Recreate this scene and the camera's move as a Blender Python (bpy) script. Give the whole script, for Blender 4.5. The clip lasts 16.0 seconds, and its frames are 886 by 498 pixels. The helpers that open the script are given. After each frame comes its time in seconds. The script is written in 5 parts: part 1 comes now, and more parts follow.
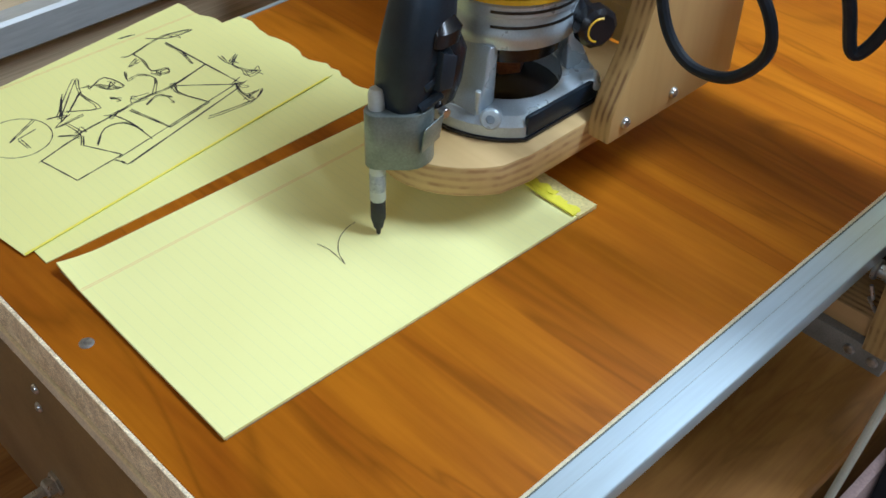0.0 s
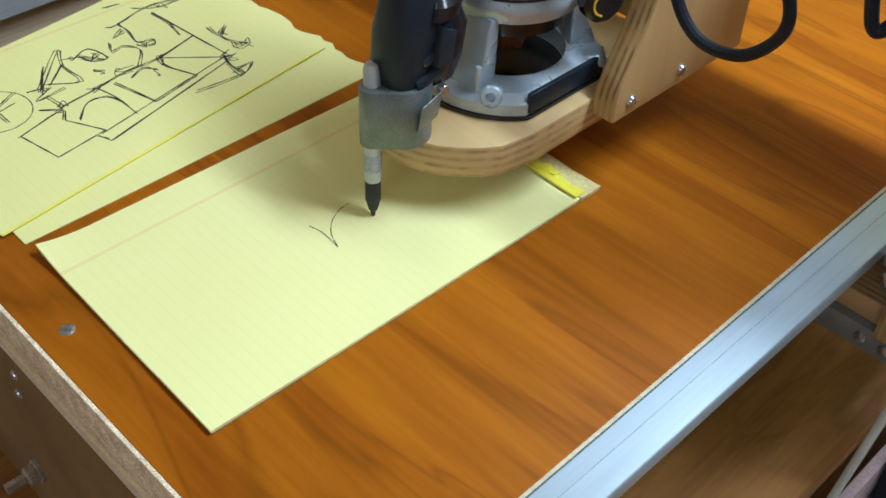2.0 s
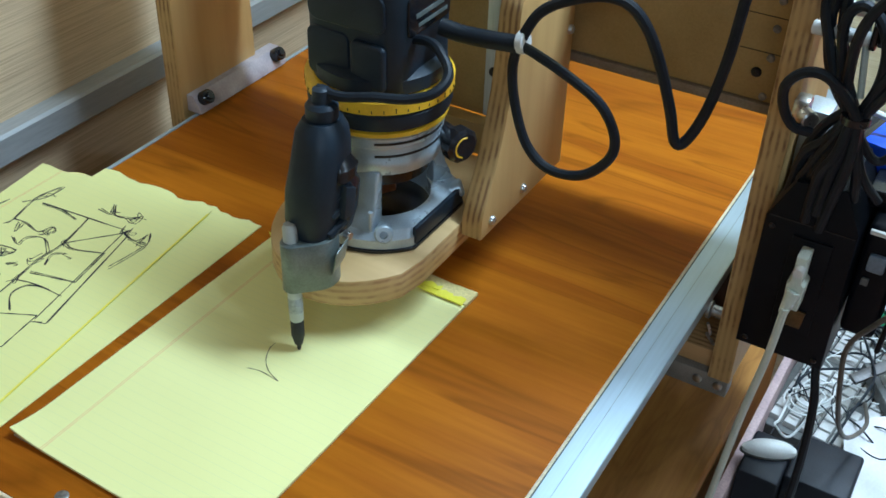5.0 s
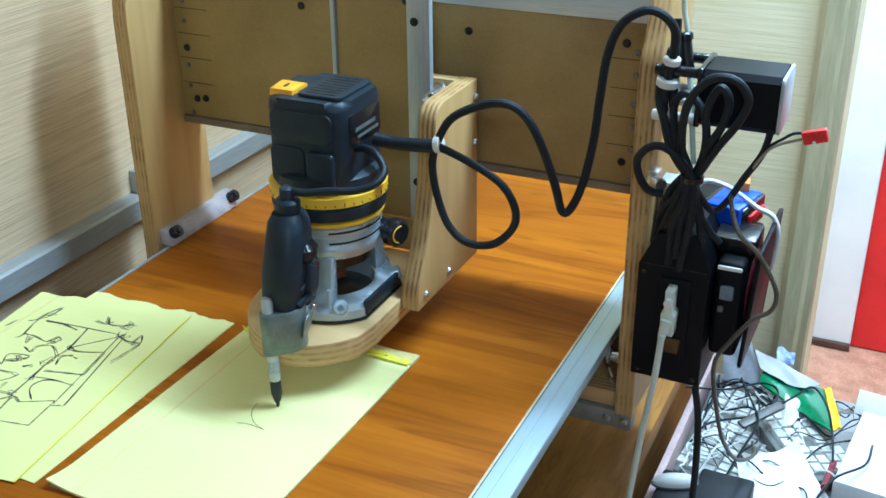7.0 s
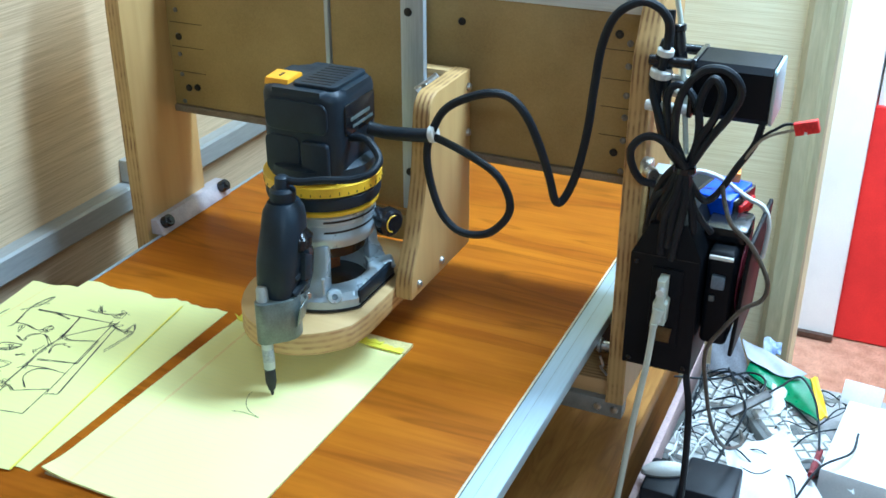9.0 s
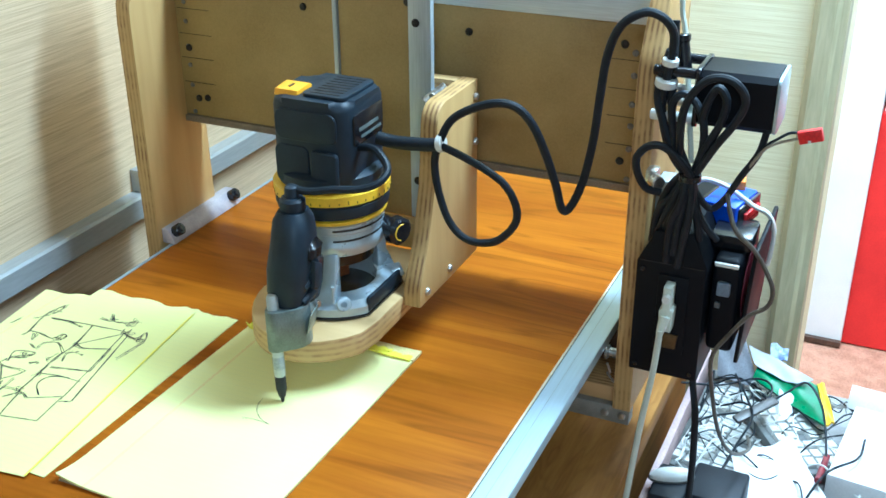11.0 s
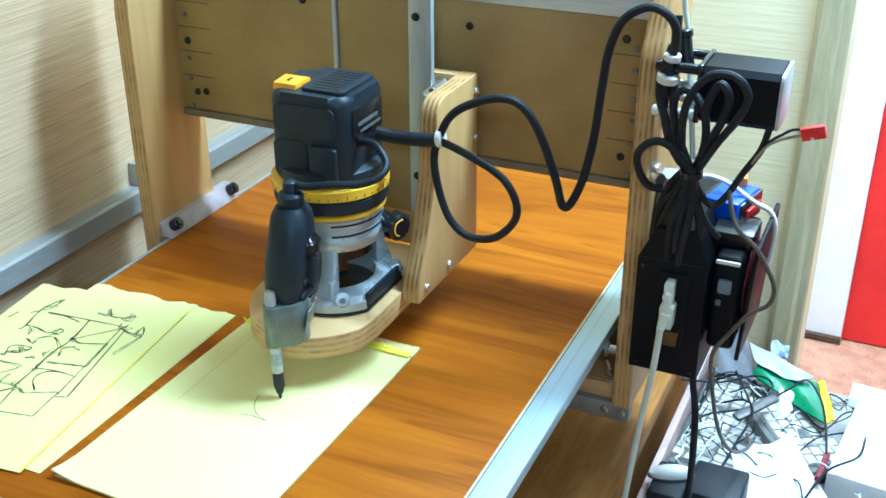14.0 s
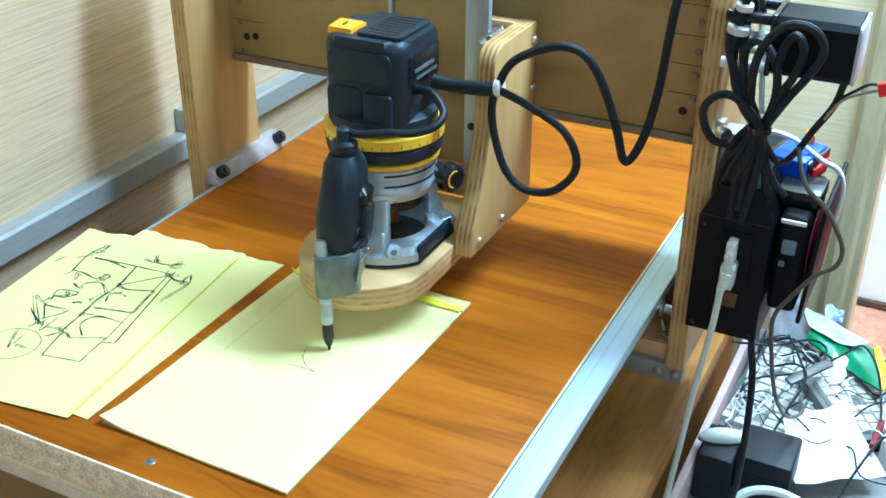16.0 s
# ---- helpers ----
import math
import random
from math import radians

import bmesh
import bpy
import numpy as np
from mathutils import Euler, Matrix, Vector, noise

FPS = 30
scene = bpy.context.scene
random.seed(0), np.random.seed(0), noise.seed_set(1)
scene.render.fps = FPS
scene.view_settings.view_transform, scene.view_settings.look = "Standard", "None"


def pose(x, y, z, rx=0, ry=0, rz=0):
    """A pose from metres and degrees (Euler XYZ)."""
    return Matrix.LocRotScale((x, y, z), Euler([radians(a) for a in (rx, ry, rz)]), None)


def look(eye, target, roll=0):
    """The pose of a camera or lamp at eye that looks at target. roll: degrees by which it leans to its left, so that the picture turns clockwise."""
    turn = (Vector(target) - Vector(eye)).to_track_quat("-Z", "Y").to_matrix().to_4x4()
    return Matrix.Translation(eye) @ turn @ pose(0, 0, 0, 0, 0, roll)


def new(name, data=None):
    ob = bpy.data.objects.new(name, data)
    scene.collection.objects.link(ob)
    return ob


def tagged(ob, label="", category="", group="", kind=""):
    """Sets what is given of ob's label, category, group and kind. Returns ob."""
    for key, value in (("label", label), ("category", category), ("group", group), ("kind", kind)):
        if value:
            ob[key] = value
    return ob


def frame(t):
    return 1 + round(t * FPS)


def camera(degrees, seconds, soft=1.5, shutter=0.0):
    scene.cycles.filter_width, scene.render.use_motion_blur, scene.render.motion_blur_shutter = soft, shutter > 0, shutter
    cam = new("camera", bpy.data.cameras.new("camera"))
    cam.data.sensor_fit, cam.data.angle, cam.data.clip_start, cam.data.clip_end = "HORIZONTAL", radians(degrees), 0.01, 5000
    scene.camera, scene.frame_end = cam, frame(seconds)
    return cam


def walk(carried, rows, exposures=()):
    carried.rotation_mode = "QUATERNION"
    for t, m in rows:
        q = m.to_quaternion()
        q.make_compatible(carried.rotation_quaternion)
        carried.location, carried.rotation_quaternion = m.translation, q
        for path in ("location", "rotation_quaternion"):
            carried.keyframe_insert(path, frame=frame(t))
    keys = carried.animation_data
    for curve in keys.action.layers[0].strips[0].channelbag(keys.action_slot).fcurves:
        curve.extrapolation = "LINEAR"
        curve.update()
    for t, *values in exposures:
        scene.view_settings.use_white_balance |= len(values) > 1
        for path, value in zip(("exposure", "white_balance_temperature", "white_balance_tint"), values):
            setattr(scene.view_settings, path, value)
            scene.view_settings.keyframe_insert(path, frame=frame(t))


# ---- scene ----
cam = camera(44.18, 16.0, soft=1.6)
PATH = [
    (0.0, pose(0.4063, -0.2168, 0.5453, 49.26, 0, 44.80) @ pose(0, 0, 0, 0, 0, 1.49)),
    (0.5, pose(0.4077, -0.2081, 0.5457, 48.78, 0, 44.48) @ pose(0, 0, 0, 0, 0, 1.70)),
    (1.0, pose(0.3948, -0.2082, 0.5396, 48.58, 0, 44.39) @ pose(0, 0, 0, 0, 0, 1.96)),
    (1.5, pose(0.3873, -0.2031, 0.5386, 48.16, 0, 44.59) @ pose(0, 0, 0, 0, 0, 1.75)),
    (2.0, pose(0.3809, -0.1972, 0.5299, 47.72, 0, 44.17) @ pose(0, 0, 0, 0, 0, 2.25)),
    (2.5, pose(0.3796, -0.1982, 0.5264, 48.60, 0, 44.77) @ pose(0, 0, 0, 0, 0, 1.94)),
    (3.0, pose(0.3758, -0.1956, 0.5272, 48.31, 0, 44.78) @ pose(0, 0, 0, 0, 0, 2.16)),
    (3.5, pose(0.3700, -0.1949, 0.5269, 48.30, 0, 44.63) @ pose(0, 0, 0, 0, 0, 2.15)),
    (4.0, pose(0.3698, -0.1823, 0.5320, 48.30, 0, 44.12) @ pose(0, 0, 0, 0, 0, 1.79)),
    (4.5, pose(0.3913, -0.2823, 0.5748, 54.66, 0, 34.04) @ pose(0, 0, 0, 0, 0, 1.71)),
    (5.0, pose(0.3719, -0.3501, 0.6340, 53.82, 0, 29.62) @ pose(0, 0, 0, 0, 0, 1.90)),
    (7.5, pose(0.4959, -0.6063, 0.6593, 64.93, 0, 24.76) @ pose(0, 0, 0, 0, 0, -0.79)),
    (8.0, pose(0.4903, -0.6042, 0.6604, 63.99, 0, 24.43) @ pose(0, 0, 0, 0, 0, -0.26)),
    (8.5, pose(0.4799, -0.6029, 0.6584, 63.97, 0, 24.36) @ pose(0, 0, 0, 0, 0, -0.02)),
    (9.0, pose(0.4741, -0.5995, 0.6583, 63.39, 0, 24.11) @ pose(0, 0, 0, 0, 0, 0.03)),
    (11.5, pose(0.4797, -0.6102, 0.6667, 63.84, 0, 24.73) @ pose(0, 0, 0, 0, 0, -0.44)),
    (12.0, pose(0.4803, -0.6089, 0.6663, 63.96, 0, 24.87) @ pose(0, 0, 0, 0, 0, -0.48)),
    (12.5, pose(0.4817, -0.6082, 0.6632, 64.08, 0, 25.07) @ pose(0, 0, 0, 0, 0, -0.56)),
    (13.0, pose(0.4807, -0.6049, 0.6639, 63.71, 0, 25.12) @ pose(0, 0, 0, 0, 0, -0.39)),
    (13.5, pose(0.4772, -0.6027, 0.6643, 63.68, 0, 24.86) @ pose(0, 0, 0, 0, 0, -0.22)),
    (14.0, pose(0.4758, -0.6008, 0.6645, 63.38, 0, 24.59) @ pose(0, 0, 0, 0, 0, -0.12)),
    (14.5, pose(0.4799, -0.6019, 0.6634, 63.83, 0, 23.91) @ pose(0, 0, 0, 0, 0, 0.23)),
    (15.0, pose(0.4833, -0.6037, 0.6608, 63.90, 0, 23.32) @ pose(0, 0, 0, 0, 0, 0.22)),
    (15.5, pose(0.4770, -0.6125, 0.6529, 62.83, 0, 23.52) @ pose(0, 0, 0, 0, 0, 0.36)),
    (16.0, pose(0.4453, -0.5894, 0.6474, 61.11, 0, 26.52) @ pose(0, 0, 0, 0, 0, 0.28)),
]
EXPOSURES = [(0.0, -0.24, 5250, 14), (4.0, -0.20, 5250, 14), (5.0, -0.26, 4900, 6), (7.5, 0.27, 4600, 2), (9.0, 0.32, 4580, 2), (11.5, 0.56, 4530, -1), (16.0, 0.56, 4530, -1)]
walk(cam, PATH, EXPOSURES)

# ---- light ----
world = bpy.data.worlds.new("room_light")
scene.world = world
world.use_nodes = True
world.node_tree.nodes["Background"].inputs[0].default_value = (0.9, 0.95, 1.0, 1)
world.node_tree.nodes["Background"].inputs[1].default_value = 0.04


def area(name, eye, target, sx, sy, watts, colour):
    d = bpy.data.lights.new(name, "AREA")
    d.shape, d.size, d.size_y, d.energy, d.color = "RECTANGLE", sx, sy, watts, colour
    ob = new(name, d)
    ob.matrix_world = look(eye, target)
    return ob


# Unseen overhead light, placed to agree with the cast shadows.
area("unseen_overhead", (0.60, 0.78, 1.44), (0.60, 0.78, 0.0), 1.10, 0.18, 39, (0.93, 1.0, 0.98))
# Added fill at ceiling height behind the camera, to brighten front faces.
area("unseen_overhead", (1.2, -2.1, 1.52), (1.2, -2.1, 0.0), 1.20, 0.20, 28, (0.92, 1.0, 0.98))
# Added fill without a visible source, brightens the hallway past the door.
area("hall_fill", (0.25, 1.72, 1.4), (0.25, 1.72, 0.0), 0.8, 0.5, 46, (0.96, 1.0, 0.98))


# ---- materials ----
def nodes_of(name):
    m = bpy.data.materials.new(name)
    m.use_nodes = True
    nt = m.node_tree
    return m, nt, nt.nodes["Principled BSDF"]


def surf(name, c1, c2, scale=20, rough=0.5, metal=0.0, bump=0.1, stretch=(1, 1, 1), fine=400, fine_amt=0.15, rough_var=0.1, coat=0.0, spec=0.5):
    """Colour that wanders between c1 and c2 at a coarse scale, with a fine grain on top and relief."""
    m, nt, bs = nodes_of(name)
    N, L = nt.nodes, nt.links
    tc = N.new("ShaderNodeTexCoord")
    mp = N.new("ShaderNodeMapping")
    mp.inputs["Scale"].default_value = stretch
    L.new(tc.outputs["Object"], mp.inputs[0])
    n1 = N.new("ShaderNodeTexNoise")
    n1.inputs["Scale"].default_value, n1.inputs["Detail"].default_value = scale, 5
    n2 = N.new("ShaderNodeTexNoise")
    n2.inputs["Scale"].default_value, n2.inputs["Detail"].default_value = fine, 3
    L.new(mp.outputs[0], n1.inputs["Vector"])
    L.new(mp.outputs[0], n2.inputs["Vector"])
    mix = N.new("ShaderNodeMix")
    mix.data_type = "RGBA"
    mix.inputs[6].default_value, mix.inputs[7].default_value = (*c1, 1), (*c2, 1)
    ramp = N.new("ShaderNodeValToRGB")
    ramp.color_ramp.elements[0].position, ramp.color_ramp.elements[1].position = 0.35, 0.68
    L.new(n1.outputs["Fac"], ramp.inputs[0])
    L.new(ramp.outputs[0], mix.inputs[0])
    hue = N.new("ShaderNodeMix")
    hue.data_type, hue.blend_type = "RGBA", "MULTIPLY"
    r2 = N.new("ShaderNodeMapRange")
    r2.inputs[1].default_value, r2.inputs[2].default_value = 0.3, 0.7
    r2.inputs[3].default_value, r2.inputs[4].default_value = 1 - fine_amt, 1 + fine_amt
    L.new(n2.outputs["Fac"], r2.inputs[0])
    hue.inputs[0].default_value = 1.0
    L.new(mix.outputs[2], hue.inputs[6])
    L.new(r2.outputs[0], hue.inputs[7])
    L.new(hue.outputs[2], bs.inputs["Base Color"])
    rr = N.new("ShaderNodeMapRange")
    rr.inputs[3].default_value, rr.inputs[4].default_value = max(0.03, rough - rough_var), min(1, rough + rough_var)
    L.new(n1.outputs["Fac"], rr.inputs[0])
    L.new(rr.outputs[0], bs.inputs["Roughness"])
    bs.inputs["Metallic"].default_value = metal
    bs.inputs["Specular IOR Level"].default_value = spec
    bs.inputs["Coat Weight"].default_value = coat
    if bump:
        b = N.new("ShaderNodeBump")
        b.inputs["Strength"].default_value, b.inputs["Distance"].default_value = bump, 0.001
        L.new(n2.outputs["Fac"], b.inputs["Height"])
        L.new(b.outputs[0], bs.inputs["Normal"])
    return m


def wood(name, c_light, c_dark, axis="x", period=0.05, rough=0.35, coat=0.0, bump=0.05, grain=1.0, spec=0.5, lines=0.0):
    """Figured wood veneer with the grain running along one axis."""
    m, nt, bs = nodes_of(name)
    N, L = nt.nodes, nt.links
    tc = N.new("ShaderNodeTexCoord")
    mp = N.new("ShaderNodeMapping")
    st = {"x": (0.12, 1, 1), "y": (1, 0.12, 1), "z": (1, 1, 0.12)}[axis]
    mp.inputs["Scale"].default_value = st
    L.new(tc.outputs["Object"], mp.inputs[0])
    big = N.new("ShaderNodeTexNoise")
    big.inputs["Scale"].default_value, big.inputs["Detail"].default_value, big.inputs["Distortion"].default_value = 0.6 / period, 3, 1.2
    fine = N.new("ShaderNodeTexNoise")
    fine.inputs["Scale"].default_value, fine.inputs["Detail"].default_value = 12 / period, 4
    mid = N.new("ShaderNodeTexNoise")
    mid.inputs["Scale"].default_value, mid.inputs["Detail"].default_value = 2.6 / period, 5
    for n in (big, fine, mid):
        L.new(mp.outputs[0], n.inputs["Vector"])
    rings = N.new("ShaderNodeMath")
    rings.operation = "MULTIPLY"
    rings.inputs[1].default_value = 7.0
    L.new(big.outputs["Fac"], rings.inputs[0])
    fr = N.new("ShaderNodeMath")
    fr.operation = "PINGPONG"
    fr.inputs[1].default_value = 1.0
    L.new(rings.outputs[0], fr.inputs[0])
    a = N.new("ShaderNodeMath")
    a.operation = "MULTIPLY_ADD"
    a.inputs[1].default_value = 0.38
    L.new(fr.outputs[0], a.inputs[0])
    b = N.new("ShaderNodeMath")
    b.operation = "MULTIPLY_ADD"
    b.inputs[1].default_value, b.inputs[2].default_value = 0.9, -0.25
    L.new(mid.outputs["Fac"], b.inputs[0])
    L.new(b.outputs[0], a.inputs[2])
    c = N.new("ShaderNodeMath")
    c.operation = "MULTIPLY_ADD"
    c.inputs[1].default_value = 0.35 * grain
    L.new(fine.outputs["Fac"], c.inputs[0])
    L.new(a.outputs[0], c.inputs[2])
    ramp = N.new("ShaderNodeValToRGB")
    e = ramp.color_ramp.elements
    e[0].position, e[0].color = 0.25, (*c_light, 1)
    e[1].position, e[1].color = 0.95, (*c_dark, 1)
    L.new(c.outputs[0], ramp.inputs[0])
    mp2 = N.new("ShaderNodeMapping")
    mp2.inputs["Scale"].default_value = {"x": (0.025, 1, 1), "y": (1, 0.025, 1), "z": (1, 1, 0.025)}[axis]
    warp = N.new("ShaderNodeVectorMath")
    warp.operation = "MULTIPLY_ADD"
    warp.inputs[1].default_value = (0.05, 0.05, 0.05)
    L.new(big.outputs["Color"], warp.inputs[0])
    L.new(tc.outputs["Object"], warp.inputs[2])
    L.new(warp.outputs[0], mp2.inputs[0])
    pore = N.new("ShaderNodeTexNoise")
    pore.inputs["Scale"].default_value, pore.inputs["Detail"].default_value = 190, 4
    L.new(mp2.outputs[0], pore.inputs["Vector"])
    pm = N.new("ShaderNodeMapRange")
    pm.inputs[1].default_value, pm.inputs[2].default_value = 0.34, 0.62
    pm.inputs[3].default_value, pm.inputs[4].default_value = 0.92, 1.05
    L.new(pore.outputs["Fac"], pm.inputs[0])
    # thin dark growth lines that follow the broad figure
    r2 = N.new("ShaderNodeMath")
    r2.operation = "MULTIPLY"
    r2.inputs[1].default_value = 15.0
    L.new(big.outputs["Fac"], r2.inputs[0])
    f2 = N.new("ShaderNodeMath")
    f2.operation = "PINGPONG"
    f2.inputs[1].default_value = 1.0
    L.new(r2.outputs[0], f2.inputs[0])
    ln = N.new("ShaderNodeMapRange")
    ln.inputs[1].default_value, ln.inputs[2].default_value = 0.80, 1.0
    ln.inputs[3].default_value, ln.inputs[4].default_value = 1.0, 1 - lines
    L.new(f2.outputs[0], ln.inputs[0])
    both = N.new("ShaderNodeMath")
    both.operation = "MULTIPLY"
    L.new(pm.outputs[0], both.inputs[0])
    L.new(ln.outputs[0], both.inputs[1])
    mulc = N.new("ShaderNodeMix")
    mulc.data_type, mulc.blend_type = "RGBA", "MULTIPLY"
    mulc.inputs[0].default_value = 1.0
    L.new(ramp.outputs[0], mulc.inputs[6])
    L.new(both.outputs[0], mulc.inputs[7])
    L.new(mulc.outputs[2], bs.inputs["Base Color"])
    bs.inputs["Roughness"].default_value = rough
    bs.inputs["Specular IOR Level"].default_value = spec
    bs.inputs["Coat Weight"].default_value = coat
    bs.inputs["Coat Roughness"].default_value = 0.25
    bp = N.new("ShaderNodeBump")
    bp.inputs["Strength"].default_value, bp.inputs["Distance"].default_value = bump, 0.0006
    L.new(fine.outputs["Fac"], bp.inputs["Height"])
    L.new(bp.outputs[0], bs.inputs["Normal"])
    return m


def plywood(name, axis, origin, face, glue, ply=0.0032, rough=0.55):
    """Birch plywood: thin layers along the thickness axis that show on the cut edges only."""
    m, nt, bs = nodes_of(name)
    N, L = nt.nodes, nt.links
    tc = N.new("ShaderNodeTexCoord")
    sep = N.new("ShaderNodeSeparateXYZ")
    nz = N.new("ShaderNodeTexNoise")
    nz.inputs["Scale"].default_value, nz.inputs["Detail"].default_value = 35, 4
    L.new(tc.outputs["Object"], nz.inputs["Vector"])
    L.new(tc.outputs["Object"], sep.inputs[0])
    add = N.new("ShaderNodeMath")
    add.operation = "MULTIPLY_ADD"
    add.inputs[1].default_value = 0.003
    L.new(nz.outputs["Fac"], add.inputs[0])
    L.new(sep.outputs["xyz".index(axis)], add.inputs[2])
    sub = N.new("ShaderNodeMath")
    sub.operation = "SUBTRACT"
    sub.inputs[1].default_value = origin + 0.0015
    L.new(add.outputs[0], sub.inputs[0])
    pp = N.new("ShaderNodeMath")
    pp.operation = "PINGPONG"
    pp.inputs[1].default_value = ply
    L.new(sub.outputs[0], pp.inputs[0])
    mr = N.new("ShaderNodeMapRange")
    mr.inputs[1].default_value, mr.inputs[2].default_value = ply * 0.35, ply * 0.8
    L.new(pp.outputs[0], mr.inputs[0])
    geo = N.new("ShaderNodeNewGeometry")
    sn = N.new("ShaderNodeSeparateXYZ")
    L.new(geo.outputs["Normal"], sn.inputs[0])
    ab = N.new("ShaderNodeMath")
    ab.operation = "ABSOLUTE"
    L.new(sn.outputs["xyz".index(axis)], ab.inputs[0])
    lt = N.new("ShaderNodeMath")
    lt.operation = "LESS_THAN"
    lt.inputs[1].default_value = 0.7
    L.new(ab.outputs[0], lt.inputs[0])
    mul = N.new("ShaderNodeMath")
    mul.operation = "MULTIPLY"
    L.new(lt.outputs[0], mul.inputs[0])
    L.new(mr.outputs[0], mul.inputs[1])
    patch = N.new("ShaderNodeTexNoise")
    patch.inputs["Scale"].default_value, patch.inputs["Detail"].default_value = 55, 3
    L.new(tc.outputs["Object"], patch.inputs["Vector"])
    pr = N.new("ShaderNodeMapRange")
    pr.inputs[1].default_value, pr.inputs[2].default_value, pr.inputs[3].default_value = 0.42, 0.62, 0.25
    L.new(patch.outputs["Fac"], pr.inputs[0])
    mul2 = N.new("ShaderNodeMath")
    mul2.operation = "MULTIPLY"
    L.new(mul.outputs[0], mul2.inputs[0])
    L.new(pr.outputs[0], mul2.inputs[1])
    mul = mul2
    n2 = N.new("ShaderNodeTexNoise")
    n2.inputs["Scale"].default_value, n2.inputs["Detail"].default_value = 60, 6
    mp = N.new("ShaderNodeMapping")
    mp.inputs["Scale"].default_value = {"x": (1, 1, 0.08), "y": (0.08, 1, 1), "z": (0.08, 1, 1)}[axis]
    L.new(tc.outputs["Object"], mp.inputs[0])
    L.new(mp.outputs[0], n2.inputs["Vector"])
    mf = N.new("ShaderNodeMix")
    mf.data_type = "RGBA"
    mf.inputs[6].default_value = (*face, 1)
    mf.inputs[7].default_value = (face[0] * 0.86, face[1] * 0.83, face[2] * 0.76, 1)
    rf = N.new("ShaderNodeMapRange")
    rf.inputs[1].default_value, rf.inputs[2].default_value = 0.35, 0.75
    L.new(n2.outputs["Fac"], rf.inputs[0])
    L.new(rf.outputs[0], mf.inputs[0])
    mx = N.new("ShaderNodeMix")
    mx.data_type = "RGBA"
    L.new(mul.outputs[0], mx.inputs[0])
    L.new(mf.outputs[2], mx.inputs[6])
    mx.inputs[7].default_value = (*glue, 1)
    L.new(mx.outputs[2], bs.inputs["Base Color"])
    bs.inputs["Roughness"].default_value = rough
    b = N.new("ShaderNodeBump")
    b.inputs["Strength"].default_value, b.inputs["Distance"].default_value = 0.15, 0.0006
    L.new(n2.outputs["Fac"], b.inputs["Height"])
    L.new(b.outputs[0], bs.inputs["Normal"])
    return m


def ruled_paper(name, base, y0, margin_x):
    """Yellow writing paper: faint rules across, two thin red margin lines along it."""
    m, nt, bs = nodes_of(name)
    N, L = nt.nodes, nt.links
    tc = N.new("ShaderNodeTexCoord")
    sep = N.new("ShaderNodeSeparateXYZ")
    L.new(tc.outputs["Object"], sep.inputs[0])

    def line(sock, origin, pitch, width):
        s = N.new("ShaderNodeMath")
        s.operation = "SUBTRACT"
        s.inputs[1].default_value = origin
        L.new(sock, s.inputs[0])
        p = N.new("ShaderNodeMath")
        p.operation = "PINGPONG"
        p.inputs[1].default_value = pitch / 2
        L.new(s.outputs[0], p.inputs[0])
        k = N.new("ShaderNodeMapRange")
        k.inputs[1].default_value, k.inputs[2].default_value = width, width * 0.4
        L.new(p.outputs[0], k.inputs[0])
        return k.outputs[0]

    rule = line(sep.outputs[1], y0, 0.0087, 0.00045)
    n = N.new("ShaderNodeTexNoise")
    n.inputs["Scale"].default_value, n.inputs["Detail"].default_value = 9, 5
    L.new(tc.outputs["Object"], n.inputs["Vector"])
    m0 = N.new("ShaderNodeMix")
    m0.data_type = "RGBA"
    m0.inputs[6].default_value = (*base, 1)
    m0.inputs[7].default_value = (base[0] * 0.94, base[1] * 0.94, base[2] * 0.85, 1)
    L.new(n.outputs["Fac"], m0.inputs[0])
    half = N.new("ShaderNodeMath")
    half.operation = "MULTIPLY"
    half.inputs[1].default_value = 0.11
    L.new(rule, half.inputs[0])
    m1 = N.new("ShaderNodeMix")
    m1.data_type = "RGBA"
    L.new(half.outputs[0], m1.inputs[0])
    L.new(m0.outputs[2], m1.inputs[6])
    m1.inputs[7].default_value = (0.42, 0.55, 0.42, 1)
    last = m1
    for off in (0.0, 0.0018):
        red = line(sep.outputs[0], margin_x + off, 4.0, 0.0005)
        k = N.new("ShaderNodeMath")
        k.operation = "MULTIPLY"
        k.inputs[1].default_value = 0.40
        L.new(red, k.inputs[0])
        m2 = N.new("ShaderNodeMix")
        m2.data_type = "RGBA"
        L.new(k.outputs[0], m2.inputs[0])
        L.new(last.outputs[2], m2.inputs[6])
        m2.inputs[7].default_value = (0.75, 0.25, 0.12, 1)
        last = m2
    L.new(last.outputs[2], bs.inputs["Base Color"])
    bs.inputs["Roughness"].default_value = 0.75
    bs.inputs["Specular IOR Level"].default_value = 0.25
    f = N.new("ShaderNodeTexNoise")
    f.inputs["Scale"].default_value = 900
    b = N.new("ShaderNodeBump")
    b.inputs["Strength"].default_value, b.inputs["Distance"].default_value = 0.06, 0.0003
    L.new(f.outputs["Fac"], b.inputs["Height"])
    L.new(b.outputs[0], bs.inputs["Normal"])
    return m


